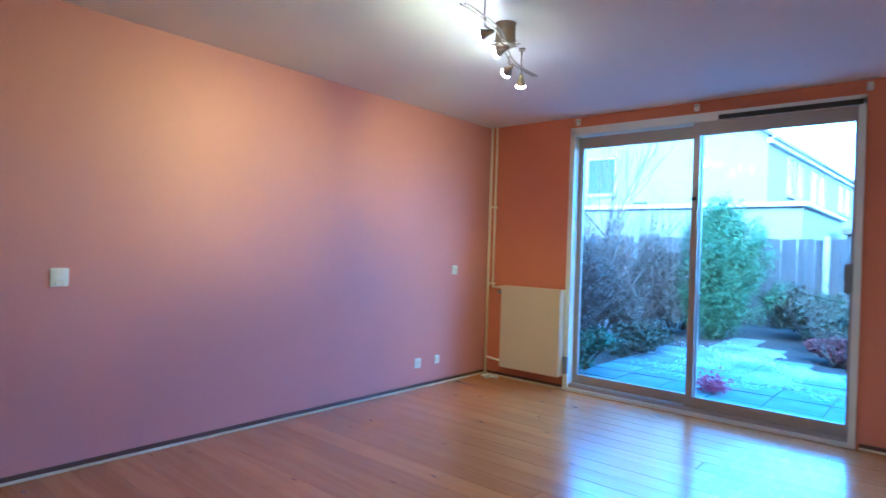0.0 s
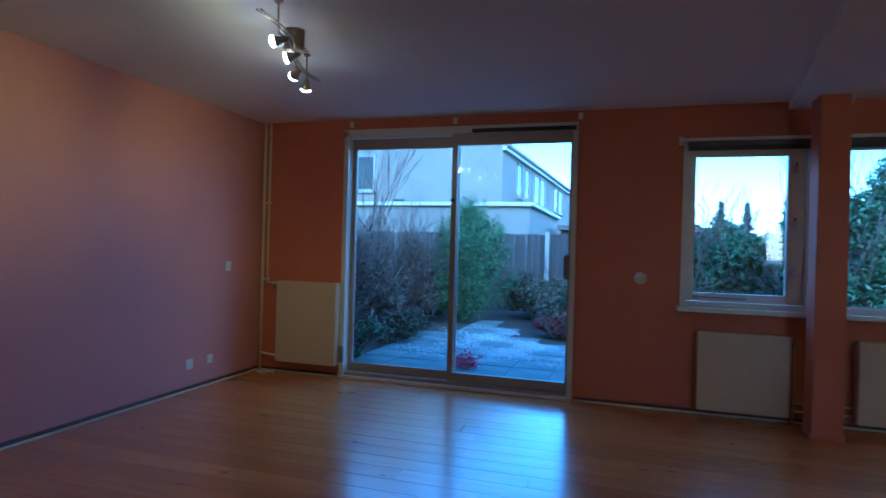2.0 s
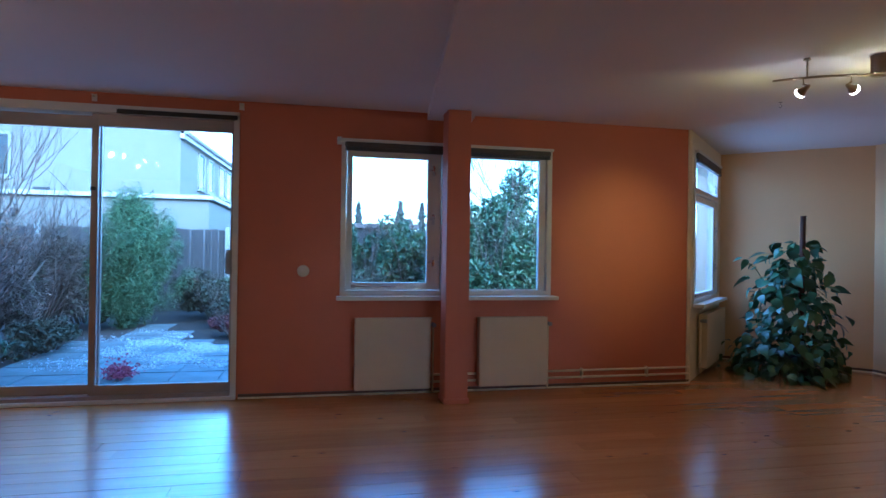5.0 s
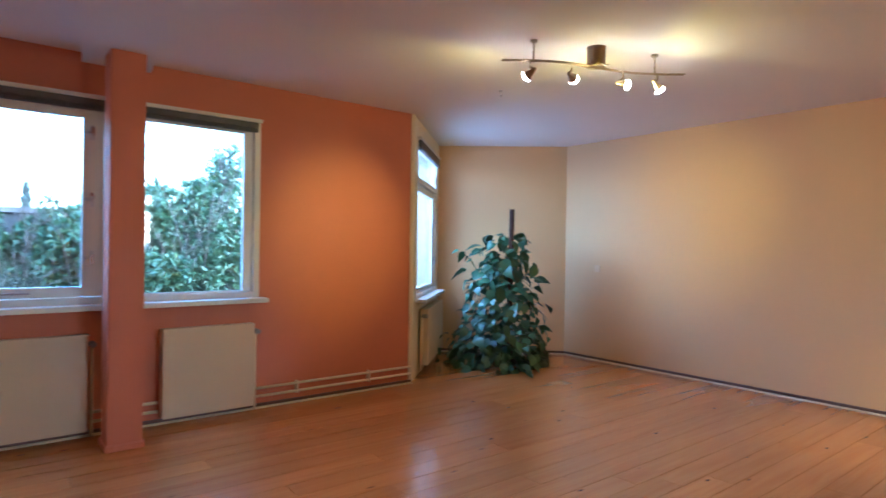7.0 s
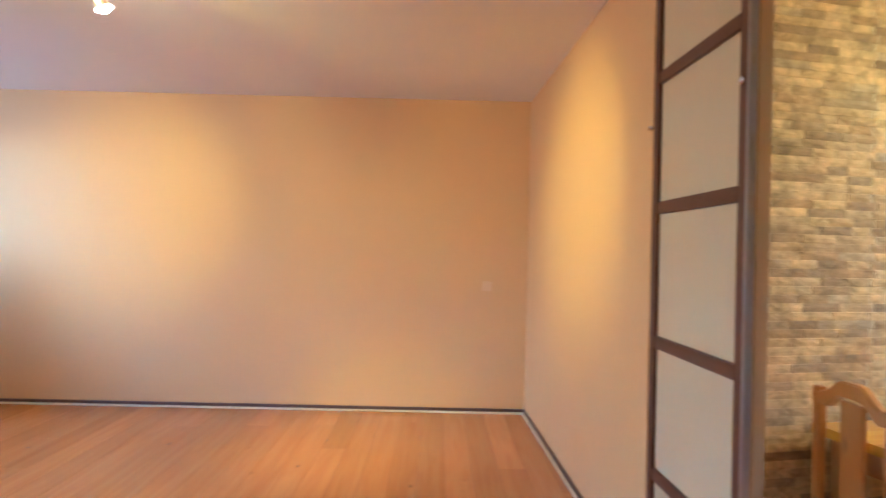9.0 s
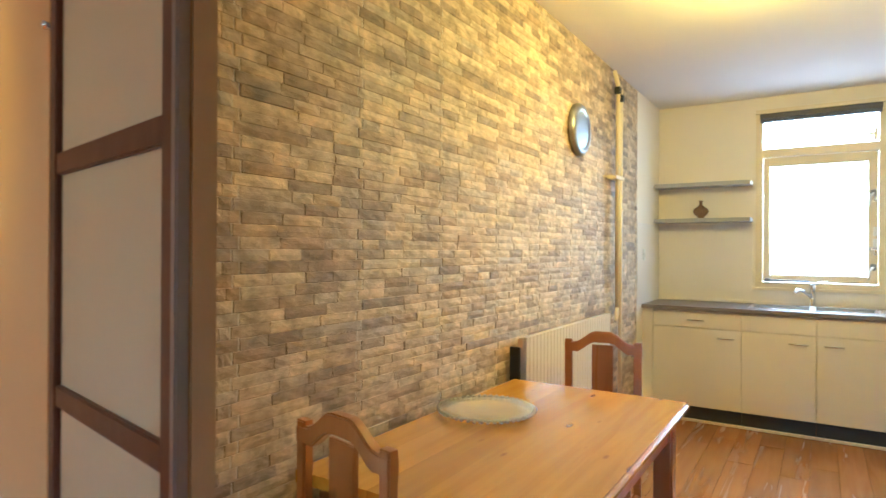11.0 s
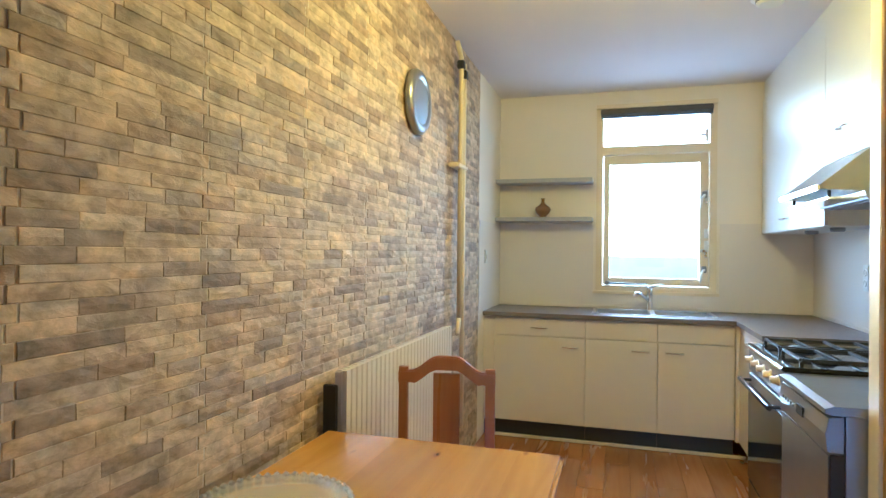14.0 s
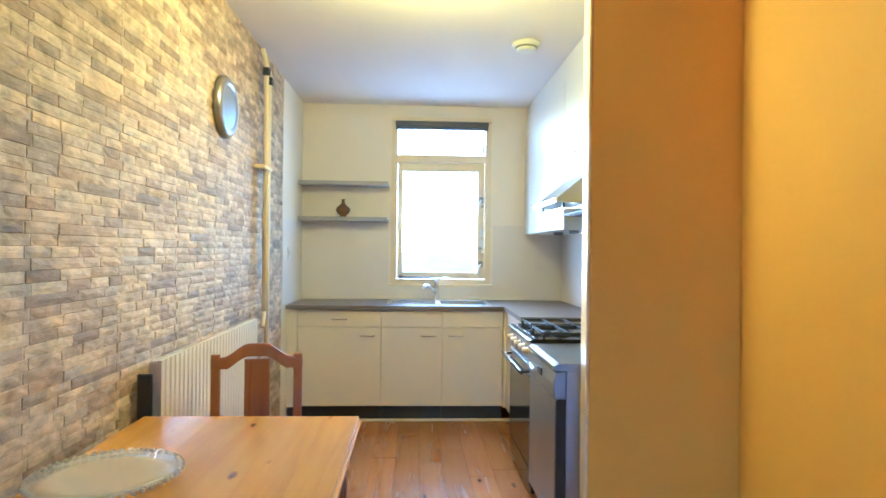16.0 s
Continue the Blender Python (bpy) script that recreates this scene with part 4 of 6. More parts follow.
# ---- table, chairs, plate ----
def table():
    x0, x1, y0, y1, zt = 2.667, 3.42, -1.62, -0.31, 0.757
    r = thing("dining_table", KITCHEN @ pose(0, 0, 0), "lacquered knotty pine table against the stone wall", "table")
    n = 6
    for k in range(n):
        a, b = x0 + (x1 - x0) * k / n, x0 + (x1 - x0) * (k + 1) / n
        bm = boxed(a, b - 0.0002, y0, y1, zt - 0.032, zt, bevel=0.0)
        if k in (0, n - 1):
            s = a if k == 0 else b - 0.0002
            es = [e for e in bm.edges if all(abs(v.co.x - s) < 1e-4 for v in e.verts)]
            bmesh.ops.bevel(bm, geom=es, offset=0.011, segments=3, affect='EDGES')
        part("tabletop_board", bm, M_TABLE, r)
    for x in (x0 + 0.04, x1 - 0.11):
        for y in (y0 + 0.05, y1 - 0.12):
            part("leg", boxed(x, x + 0.07, y, y + 0.07, 0, zt - 0.033, bevel=0.008), M_CHAIR, r)
    for x in (x0 + 0.055, x1 - 0.08):
        part("apron", boxed(x, x + 0.022, y0 + 0.12, y1 - 0.12, zt - 0.13, zt - 0.033, bevel=0.002), M_CHAIR, r)
    for y in (y0 + 0.065, y1 - 0.09):
        part("apron", boxed(x0 + 0.11, x1 - 0.11, y, y + 0.022, zt - 0.13, zt - 0.033, bevel=0.002), M_CHAIR, r)
    part("knob", lathe(bmesh.new(), [(0.008, 0), (0.012, 0.015), (0.018, 0.022), (0.0, 0.03)], 16, pose(3.03, y1 - 0.068, zt - 0.08, -90)), M_BROWNWOOD, r)


table()


def chair(m, label):
    """Faces +y; the backrest stands at y = -0.21."""
    r = thing("dining_chair", m, label, "chair", "chairs at the table")
    for s in (-1, 1):
        part("back_post", prism(bmesh.new(), [(s * 0.163 - 0.0175, 0), (s * 0.163 + 0.0175, 0), (s * 0.163 + 0.0175, 0.90), (s * 0.163 - 0.0175, 0.90)], -0.225, -0.195, 0.004), M_CHAIR, r)
        part("leg", boxed(s * 0.163 - 0.018, s * 0.163 + 0.018, 0.16, 0.196, 0, 0.43, bevel=0.004), M_CHAIR, r)
        part("side_rail", boxed(s * 0.163 - 0.011, s * 0.163 + 0.011, -0.194, 0.159, 0.37, 0.43, bevel=0.003), M_CHAIR, r)
        part("stretcher", boxed(s * 0.163 - 0.009, s * 0.163 + 0.009, -0.194, 0.159, 0.16, 0.19, bevel=0.003), M_CHAIR, r)
    half = [(0.012 * k, 0.888 + 0.056 * (0.5 + 0.5 * math.cos(math.pi * min(1, max(0, 0.012 * k - 0.03) / 0.11)))) for k in range(15)]
    top = [(-x, z) for x, z in half[::-1]] + half[1:]
    top = [(-0.182, 0.884)] + top + [(0.182, 0.884)]
    low = [(0.182, 0.842)] + [(x, z - (0.052 if abs(x) < 0.13 else 0.046)) for x, z in top[-2:0:-1]] + [(-0.182, 0.842)]
    part("crest_rail", prism(bmesh.new(), top + low, -0.2265, -0.1935, 0.005), M_CHAIR, r, "arched crest rail")
    part("back_splat", prism(bmesh.new(), [(-0.05, 0.50), (0.05, 0.50), (0.05, 0.88), (-0.05, 0.88)], -0.218, -0.202, 0.003), M_CHAIR, r)
    part("back_rail", boxed(-0.144, 0.144, -0.221, -0.199, 0.46, 0.505, bevel=0.004), M_CHAIR, r)
    part("front_rail", boxed(-0.144, 0.144, 0.168, 0.19, 0.37, 0.43, bevel=0.003), M_CHAIR, r)
    part("seat", boxed(-0.185, 0.185, -0.192, 0.21, 0.4305, 0.452, bevel=0.008), M_CHAIR, r)
    return r


ch = chair(KITCHEN @ pose(3.106, -1.82, 0, 0, 0, 8), "reddish lacquered pine chair with an arched crest rail")
ch1 = copy_thing(ch, KITCHEN @ pose(3.165, -0.475, 0, 0, 0, 169))
pl = thing("glass_plate", KITCHEN @ pose(3.24, -1.045, 0.7575), "clear pressed glass plate with a beaded rim", "plate")
part("dish", lathe(bmesh.new(), [(0.0, 0.004), (0.08, 0.004), (0.11, 0.012), (0.165, 0.020), (0.168, 0.024), (0.11, 0.017), (0.08, 0.009), (0.0, 0.009)], 60), M_PLATE, pl)
bm = bmesh.new()
for k in range(48):
    a = 2 * math.pi * k / 48
    bmesh.ops.create_icosphere(bm, subdivisions=1, radius=0.0095, matrix=Matrix.Translation((0.168 * math.cos(a), 0.168 * math.sin(a), 0.022)))
part("beaded_rim", bm, M_PLATE, pl)

# ---- clock ----
ck = thing("wall_clock", KITCHEN @ pose(XS - 0.008, -2.575, 2.048, 0, 0, -90), "round wall clock with a wide brushed steel rim", "clock")
CL = pose(0, 0, 0, 90)
part("rim", lathe(bmesh.new(), [(0.105, 0.030), (0.112, 0.036), (0.14, 0.034), (0.155, 0.018), (0.155, 0.0)], 48, CL), M_SILVER, ck)
part("face", lathe(bmesh.new(), [(0.0, 0.022), (0.106, 0.022), (0.106, 0.0)], 48, CL), M_CAB, ck, "ivory clock face")
for k in range(12):
    bm = bmesh.new()
    bmesh.ops.create_cube(bm, size=1.0, matrix=pose(0, -0.0235, 0) @ pose(0, 0, 0, 0, 30 * k, 0) @ pose(0, 0, 0.09) @ Matrix.Diagonal((0.006, 0.001, 0.016, 1)))
    part("hour_mark", bm, M_DARK, ck)
for ang, ln in ((300, 0.055), (55, 0.08)):
    bm = bmesh.new()
    bmesh.ops.create_cube(bm, size=1.0, matrix=pose(0, -0.0245, 0, 0, ang, 0) @ pose(0, 0, ln / 2) @ Matrix.Diagonal((0.005, 0.001, ln, 1)))
    part("pointer", bm, M_DARK, ck)

# ---- kitchen units ----
YC, ZC = -4.12, 0.875


def pull(x, z, y, parent, axis=0):
    if axis == 0:
        pts = [(x - 0.055, y, z), (x - 0.055, y + 0.022, z), (x + 0.055, y + 0.022, z), (x + 0.055, y, z)]
    else:
        pts = [(y, x - 0.055, z), (y + 0.022, x - 0.055, z), (y + 0.022, x + 0.055, z), (y, x + 0.055, z)]
    part("handle", tube(bmesh.new(), pts, 0.0055, 8), M_CHROME, parent, "bent chrome handle")


def base_unit(x0, x1, label, drawer, hx):
    r = thing("base_cabinet", KITCHEN @ pose((x0 + x1) / 2, (YC + YK) / 2, 0), label, "cabinet", "kitchen base units")
    ox, oy = (x0 + x1) / 2, (YC + YK) / 2
    part("body", boxed(x0 - ox + 0.001, x1 - ox - 0.001, YK - oy + 0.002, YC - oy - 0.021, 0.125, ZC - 0.001), M_CAB, r)
    df = part("drawer_front", boxed(x0 - ox + 0.002, x1 - ox - 0.002, YC - oy - 0.02, YC - oy, 0.742, ZC - 0.006, bevel=0.002), M_CAB, r)
    if drawer:
        pull((x0 + x1) / 2 - ox, 0.80, YC - oy, df)
    dr = part("door", boxed(x0 - ox + 0.002, x1 - ox - 0.002, YC - oy - 0.02, YC - oy, 0.13, 0.737, bevel=0.002), M_CAB, r)
    pull(hx - ox, 0.672, YC - oy, dr)
    part("plinth", boxed(x0 - ox + 0.001, x1 - ox - 0.001, YC - oy - 0.07, YC - oy - 0.052, 0.0, 0.124), M_DARK, r, "black plinth")


base_unit(2.744, 3.385, "ivory base cabinet with a drawer and one door", True, 2.85)
base_unit(2.270, 2.744, "ivory sink cabinet with one closed door", False, 2.38)
base_unit(1.797, 2.270, "ivory sink cabinet with one closed door", False, 2.165)
fl = thing("filler_panel", KITCHEN @ pose(0, 0, 0), "ivory filler panel between cabinet and wall", "panel")
part("panel", boxed(3.387, XS - 0.002, YC - 0.03, YC - 0.006, 0.12, ZC - 0.001), M_CAB, fl)
part("plinth", boxed(3.387, XS - 0.002, YC - 0.07, YC - 0.052, 0, 0.118), M_DARK, fl)
cu = thing("corner_cabinet", KITCHEN @ pose(0, 0, 0), "ivory corner cabinet beside the cooker", "cabinet")
part("body", boxed(XKW + 0.002, 1.775, -4.105, -3.385, 0.125, ZC - 0.001, bevel=0.002), M_CAB, cu)
part("corner_post", boxed(1.7755, 1.795, -4.15, -4.09, 0.125, ZC - 0.001), M_CAB, cu)
part("plinth", boxed(1.70, 1.72, -4.105, -3.385, 0, 0.124), M_DARK, cu)
fs = thing("floor_strip", KITCHEN @ pose(0, 0, 0), "pale wooden strip along the cabinet plinth", "trim")
part("strip", boxed(1.72, XS - 0.03, YC - 0.051, YC - 0.03, 0, 0.02, bevel=0.004), M_CREAM, fs)

wt = thing("worktop", KITCHEN @ pose(0, 0, 0), "grey-brown laminate worktop round the kitchen corner", "worktop")
z0, z1 = ZC + 0.001, 0.906
SX0, SX1, SY0, SY1 = 1.90, 2.69, -4.60, -4.22
for dims in ((SX1, XS - 0.002, YK + 0.002, YC + 0.03), (XKW + 0.002, SX0, YK + 0.002, YC + 0.03), (SX0, SX1, YK + 0.002, SY0), (SX0, SX1, SY1, YC + 0.03), (XKW + 0.002, 1.795, YC + 0.03, -3.378)):
    part("slab", boxed(*dims, z0, z1), M_TOP, wt)
part("upstand", box(boxed(XKW + 0.002, XS - 0.002, YK + 0.002, YK + 0.014, z1 + 0.0005, z1 + 0.022, bevel=0.003), XKW + 0.002, XKW + 0.014, YK + 0.015, -3.4, z1 + 0.0005, z1 + 0.022, 0.003), M_TILE, wt, "pale sealing strip")
sk = thing("double_sink", KITCHEN @ pose((SX0 + SX1) / 2, (SY0 + SY1) / 2, 0.906), "stainless steel double sink set in the worktop", "sink")
sw, sh = (SX1 - SX0) / 2, (SY1 - SY0) / 2
bm = bmesh.new()
box(bm, -sw - 0.02, sw + 0.02, -sh - 0.02, -sh + 0.012, 0.0005, 0.006, 0.002)
box(bm, -sw - 0.02, sw + 0.02, sh - 0.012, sh + 0.02, 0.0005, 0.006, 0.002)
for a, b in ((-sw - 0.02, -sw + 0.012), (-0.02, 0.02), (sw - 0.012, sw + 0.02)):
    box(bm, a, b, -sh + 0.012, sh - 0.012, 0.0005, 0.006, 0.002)
part("rim", bm, M_STEEL, sk)
for a, b in ((-sw + 0.006, -0.015), (0.015, sw - 0.006)):
    bm = bmesh.new()
    t = [bm.verts.new((x, y, 0.004)) for x, y in ((a, -sh + 0.006), (b, -sh + 0.006), (b, sh - 0.006), (a, sh - 0.006))]
    u = [bm.verts.new((x, y, -0.15)) for x, y in ((a + 0.03, -sh + 0.03), (b - 0.03, -sh + 0.03), (b - 0.03, sh - 0.03), (a + 0.03, sh - 0.03))]
    for i in range(4):
        bm.faces.new((t[i], t[(i + 1) % 4], u[(i + 1) % 4], u[i]))
    bm.faces.new(u)
    basin = part("basin", bm, M_BOWL, sk)
    part("drain", lathe(bmesh.new(), [(0.0, -0.147), (0.03, -0.147), (0.04, -0.149)], 20, Matrix.Translation(((a + b) / 2, 0, 0))), M_CHROME, basin)
fa = thing("mixer_tap", KITCHEN @ pose(2.30, -4.63, 0.906), "chrome kitchen mixer tap behind the sink", "tap")
part("body", lathe(bmesh.new(), [(0.028, 0), (0.026, 0.01), (0.022, 0.02), (0.022, 0.13), (0.024, 0.15), (0.018, 0.175), (0.0, 0.178)], 24), M_CHROME, fa)
part("spout", tube(bmesh.new(), [(0, 0, 0.06), (0.03, 0.04, 0.10), (0.07, 0.09, 0.13), (0.10, 0.13, 0.135), (0.115, 0.15, 0.115)], 0.012, 12), M_CHROME, fa)
part("lever", tube(bmesh.new(), [(0, 0, 0.172), (-0.06, 0.04, 0.195), (-0.10, 0.06, 0.20)], 0.009, 10, 0.006), M_CHROME, fa)
br = thing("window_stay", KITCHEN @ pose(2.48, YK + 0.03, 1.07), "grey metal window stay above the tap", "window stay")
part("bar", tube(bmesh.new(), [(0.13, 0.02, 0.035), (-0.16, 0.02, 0.03)], 0.008, 8), M_GREY, br)
part("knob", boxed(0.11, 0.15, -0.028, 0.03, 0.02, 0.05, bevel=0.005), M_GREY, br)
for z in (1.22, 1.78):
    wl = thing("window_lever", KITCHEN @ pose(1.915, YK + 0.002, z), "white metal casement lever on the kitchen window", "window handle", "casement levers")
    part("plate", boxed(-0.018, 0.018, 0.0, 0.014, -0.025, 0.025, bevel=0.004), M_GREY, wl)
    part("arm", tube(bmesh.new(), [(0.0, 0.02, 0.0), (0.02, 0.035, -0.03), (0.03, 0.035, -0.10)], 0.008, 8, 0.006), M_PLASTIC, wl)
for z in (1.40, 1.49):
    hg = thing("casement_catch", KITCHEN @ pose(1.905, YK + 0.002, z), "white metal casement catch on the kitchen window", "window catch", "casement catches")
    part("leaf", boxed(-0.012, 0.012, 0.0, 0.012, -0.035, 0.035, bevel=0.003), M_PLASTIC, hg)
    part("pin", tube(bmesh.new(), [(-0.013, 0.012, -0.036), (-0.013, 0.012, 0.036)], 0.005, 8), M_PLASTIC, hg)

bs = tagged(new("trim_backsplash"), "pale glazed splash panels above the worktop", "splashback", "", "structure")
bs.matrix_basis = KITCHEN
zt = 1.56
part("panel", boxed(KWIN[1] + 0.02, XS - 0.002, YK, YK + 0.004, z1, zt), M_TILE, bs)
part("panel", boxed(XKW + 0.002, KWIN[0] - 0.02, YK, YK + 0.004, z1, zt), M_TILE, bs)
part("panel", boxed(KWIN[0] - 0.02, KWIN[1] + 0.02, YK, YK + 0.004, z1, KWIN[2] - 0.021), M_TILE, bs)
part("panel", boxed(XS - 0.004, XS, YK + 0.004, -3.952, z1, zt), M_TILE, bs)
part("panel", boxed(XKW, XKW + 0.004, YK + 0.004, -2.1, z1, 1.48), M_TILE, bs)

for zs in (1.61, 1.91):
    s = thing("wall_shelf", KITCHEN @ pose(3.095, YK, zs), "grey laminate wall shelf beside the window", "shelf", "wall shelves")
    part("board", boxed(-0.373, 0.373, 0.0045 if zs < 1.6 else 0.001, 0.20, -0.032, 0.0, bevel=0.003), M_SHELF, s)
va = thing("vase", KITCHEN @ pose(3.105, YK + 0.10, 1.6105), "small brown glass vase on the lower shelf", "vase")
part("body", lathe(bmesh.new(), [(0.03, 0.0), (0.034, 0.005), (0.025, 0.012), (0.05, 0.035), (0.063, 0.06), (0.055, 0.082), (0.03, 0.10), (0.015, 0.115), (0.012, 0.14), (0.018, 0.152), (0.014, 0.152), (0.009, 0.14)], 28), M_AMBER, va)

# upper cabinets and hood on the west wall
XU = 1.53


def upper_unit(y0, y1, z0, label, hz):
    r = thing("wall_cabinet", KITCHEN @ pose(XKW, (y0 + y1) / 2, z0), label, "cabinet", "kitchen wall units")
    h = (y1 - y0) / 2
    part("body", boxed(0.003, XU - XKW - 0.021, -h + 0.001, h - 0.001, 0, 2.46 - z0), M_CABW, r)
    d = part("door", boxed(XU - XKW - 0.02, XU - XKW, -h + 0.002, h - 0.002, 0.002, 2.458 - z0, bevel=0.002), M_CABW, r)
    pull(-0.06 * h, hz - z0, XU - XKW, d, 1)
    part("cornice", boxed(0.003, XU - XKW - 0.012, -h, h, 2.4605 - z0, H - z0 - 0.001), M_CABW, r)
    return r


u1 = upper_unit(-4.69, -3.32, 1.485, "white wall cabinet with a closed door", 1.56)
upper_unit(-3.32, -2.72, 1.789, "white wall cabinet above the cooker hood", 1.93)
upper_unit(-2.72, -2.10, 1.485, "white wall cabinet beside the cooker hood", 1.56)
for y in (-4.0, -3.55):
    dl = thing("cabinet_spotlight", KITCHEN @ pose(1.40, y, 1.4845), "small round lamp under the wall cabinet", "lamp", "cabinet spotlights")
    part("body", lathe(bmesh.new(), [(0.03, -0.022), (0.036, -0.016), (0.036, 0.0)], 20), M_GREY, dl)
hd = thing("cooker_hood", KITCHEN @ pose(XKW, -3.02, 1.568), "silver slanted cooker hood above the cooker", "cooker hood")
bm = bmesh.new()
prof = [(0.003, 0.0), (0.36, 0.0), (0.37, 0.035), (0.53, 0.045), (0.535, 0.06), (0.345, 0.218), (0.003, 0.218)]
a = [bm.verts.new((x, -0.298, z)) for x, z in prof]
b = [bm.verts.new((x, 0.298, z)) for x, z in prof]
bm.faces.new(a), bm.faces.new(b)
for i in range(len(prof)):
    j = (i + 1) % len(prof)
    bm.faces.new((a[i], a[j], b[j], b[i]))
bmesh.ops.recalc_face_normals(bm, faces=bm.faces)
part("body", bm, M_SILVER, hd)
part("visor_edge", boxed(0.528, 0.545, -0.30, 0.30, 0.04, 0.062, bevel=0.004), M_CHROME, hd, "bright front edge")
part("lamp_tray", boxed(0.371, 0.50, -0.285, 0.285, 0.004, 0.012, bevel=0.002), M_CHROME, hd, "steel lamp tray")
for y in (-0.27, 0.25):
    part("tray_arm", boxed(0.48, 0.492, y, y + 0.012, 0.012, 0.044), M_DARK, hd)
part("filter", boxed(0.06, 0.33, -0.27, 0.27, -0.006, -0.0005), M_GREY, hd)
sr = thing("utensil_rail", KITCHEN @ pose(XKW + 0.004, -2.9, 1.34), "small chrome utensil hooks on the splash panel", "hook rail")
part("rail", tube(bmesh.new(), [(0.02, -0.16, 0.03), (0.02, 0.16, 0.03)], 0.006, 8), M_CHROME, sr)
for k in range(4):
    part("hook", tube(bmesh.new(), [(0.0, -0.12 + 0.08 * k, 0.03), (0.02, -0.12 + 0.08 * k, 0.025), (0.028, -0.12 + 0.08 * k, -0.01), (0.04, -0.12 + 0.08 * k, 0.0)], 0.004, 8), M_CHROME, sr)


# ---- cooker and dishwasher ----
def cooker():
    y0, y1, xf, zt = -3.372, -2.665, 1.86, 0.868
    oy = (y0 + y1) / 2
    r = thing("gas_cooker", KITCHEN @ pose(XKW, oy, 0), "silver gas cooker with a black glass oven door", "cooker")
    h, d = (y1 - y0) / 2 - 0.003, xf - XKW
    part("body", boxed(0.01, d - 0.03, -h, h, 0.04, zt - 0.021), M_SILVER, r)
    part("hob", boxed(0.01, d + 0.012, -h, h, zt - 0.02, zt, bevel=0.006), M_BLKGLASS, r, "black hob")
    part("hob_edge", boxed(d + 0.0125, d + 0.018, -h, h, zt - 0.016, zt - 0.002, bevel=0.002), M_CHROME, r, "bright front edge")
    part("control_panel", prism(bmesh.new(), [(-h, 0.73), (h, 0.73), (h, zt - 0.021), (-h, zt - 0.021)], 0, 0.029, 0.003), M_SILVER, r).matrix_basis = pose(d, 0, 0, 0, 0, 90)
    for k in range(5):
        part("knob", lathe(bmesh.new(), [(0.022, 0.0), (0.022, 0.006), (0.017, 0.008), (0.015, 0.034), (0.0, 0.036)], 20, pose(d + 0.001, -h + 0.09 + 0.13 * k, 0.795, 0, 90, 0)), M_CREAM, r, "cream control knob")
    dr = part("oven_door", boxed(d - 0.029, d - 0.002, -h, h, 0.16, 0.715, bevel=0.004), M_SILVER, r)
    part("oven_glass", boxed(d - 0.001, d + 0.004, -h + 0.01, h - 0.01, 0.17, 0.66, bevel=0.002), M_BLKGLASS, dr, "black oven glass")
    part("handle", tube(tube(tube(bmesh.new(), [(d + 0.05, -h + 0.03, 0.685), (d + 0.05, h - 0.03, 0.685)], 0.011, 10), [(d, -h + 0.06, 0.685), (d + 0.05, -h + 0.06, 0.685)], 0.008, 8), [(d, h - 0.06, 0.685), (d + 0.05, h - 0.06, 0.685)], 0.008, 8), M_DARK, dr, "dark bar handle")
    part("handle_strip", boxed(d + 0.052, d + 0.0635, -h + 0.03, h - 0.03, 0.6955, 0.701, bevel=0.002), M_CHROME, dr)
    part("drawer", boxed(d - 0.029, d - 0.002, -h, h, 0.045, 0.155, bevel=0.003), M_BLKGLASS, r)
    for bx, by, br_ in ((0.2, -0.17, 0.045), (0.2, 0.17, 0.06), (0.47, -0.17, 0.06), (0.47, 0.17, 0.04)):
        bn = part("burner", lathe(bmesh.new(), [(br_ + 0.015, zt), (br_ + 0.012, zt + 0.008), (br_, zt + 0.010), (br_ - 0.005, zt + 0.018), (0.0, zt + 0.02)], 24, Matrix.Translation((bx, by, 0))), M_IRON, r)
    for s in (-1, 1):
        g = bmesh.new()
        c = s * 0.17
        for y in (c - 0.145, c + 0.145):
            box(g, 0.06, 0.60, y - 0.006, y + 0.006, zt + 0.022, zt + 0.034)
        for x in (0.06, 0.20, 0.335, 0.47, 0.60):
            box(g, x - 0.006, x + 0.006, c - 0.139, c + 0.139, zt + 0.023, zt + 0.035)
        for x in (0.06, 0.60):
            for y in (c - 0.145, c + 0.145):
                box(g, x - 0.007, x + 0.007, y - 0.007, y + 0.007, zt + 0.001, zt + 0.022)
        part("pan_grate", g, M_IRON, r, "black cast iron grate")
    for y in (-h + 0.05, h - 0.05):
        part("foot", boxed(0.5, 0.56, y - 0.02, y + 0.02, 0, 0.0395), M_DARK, r)


cooker()


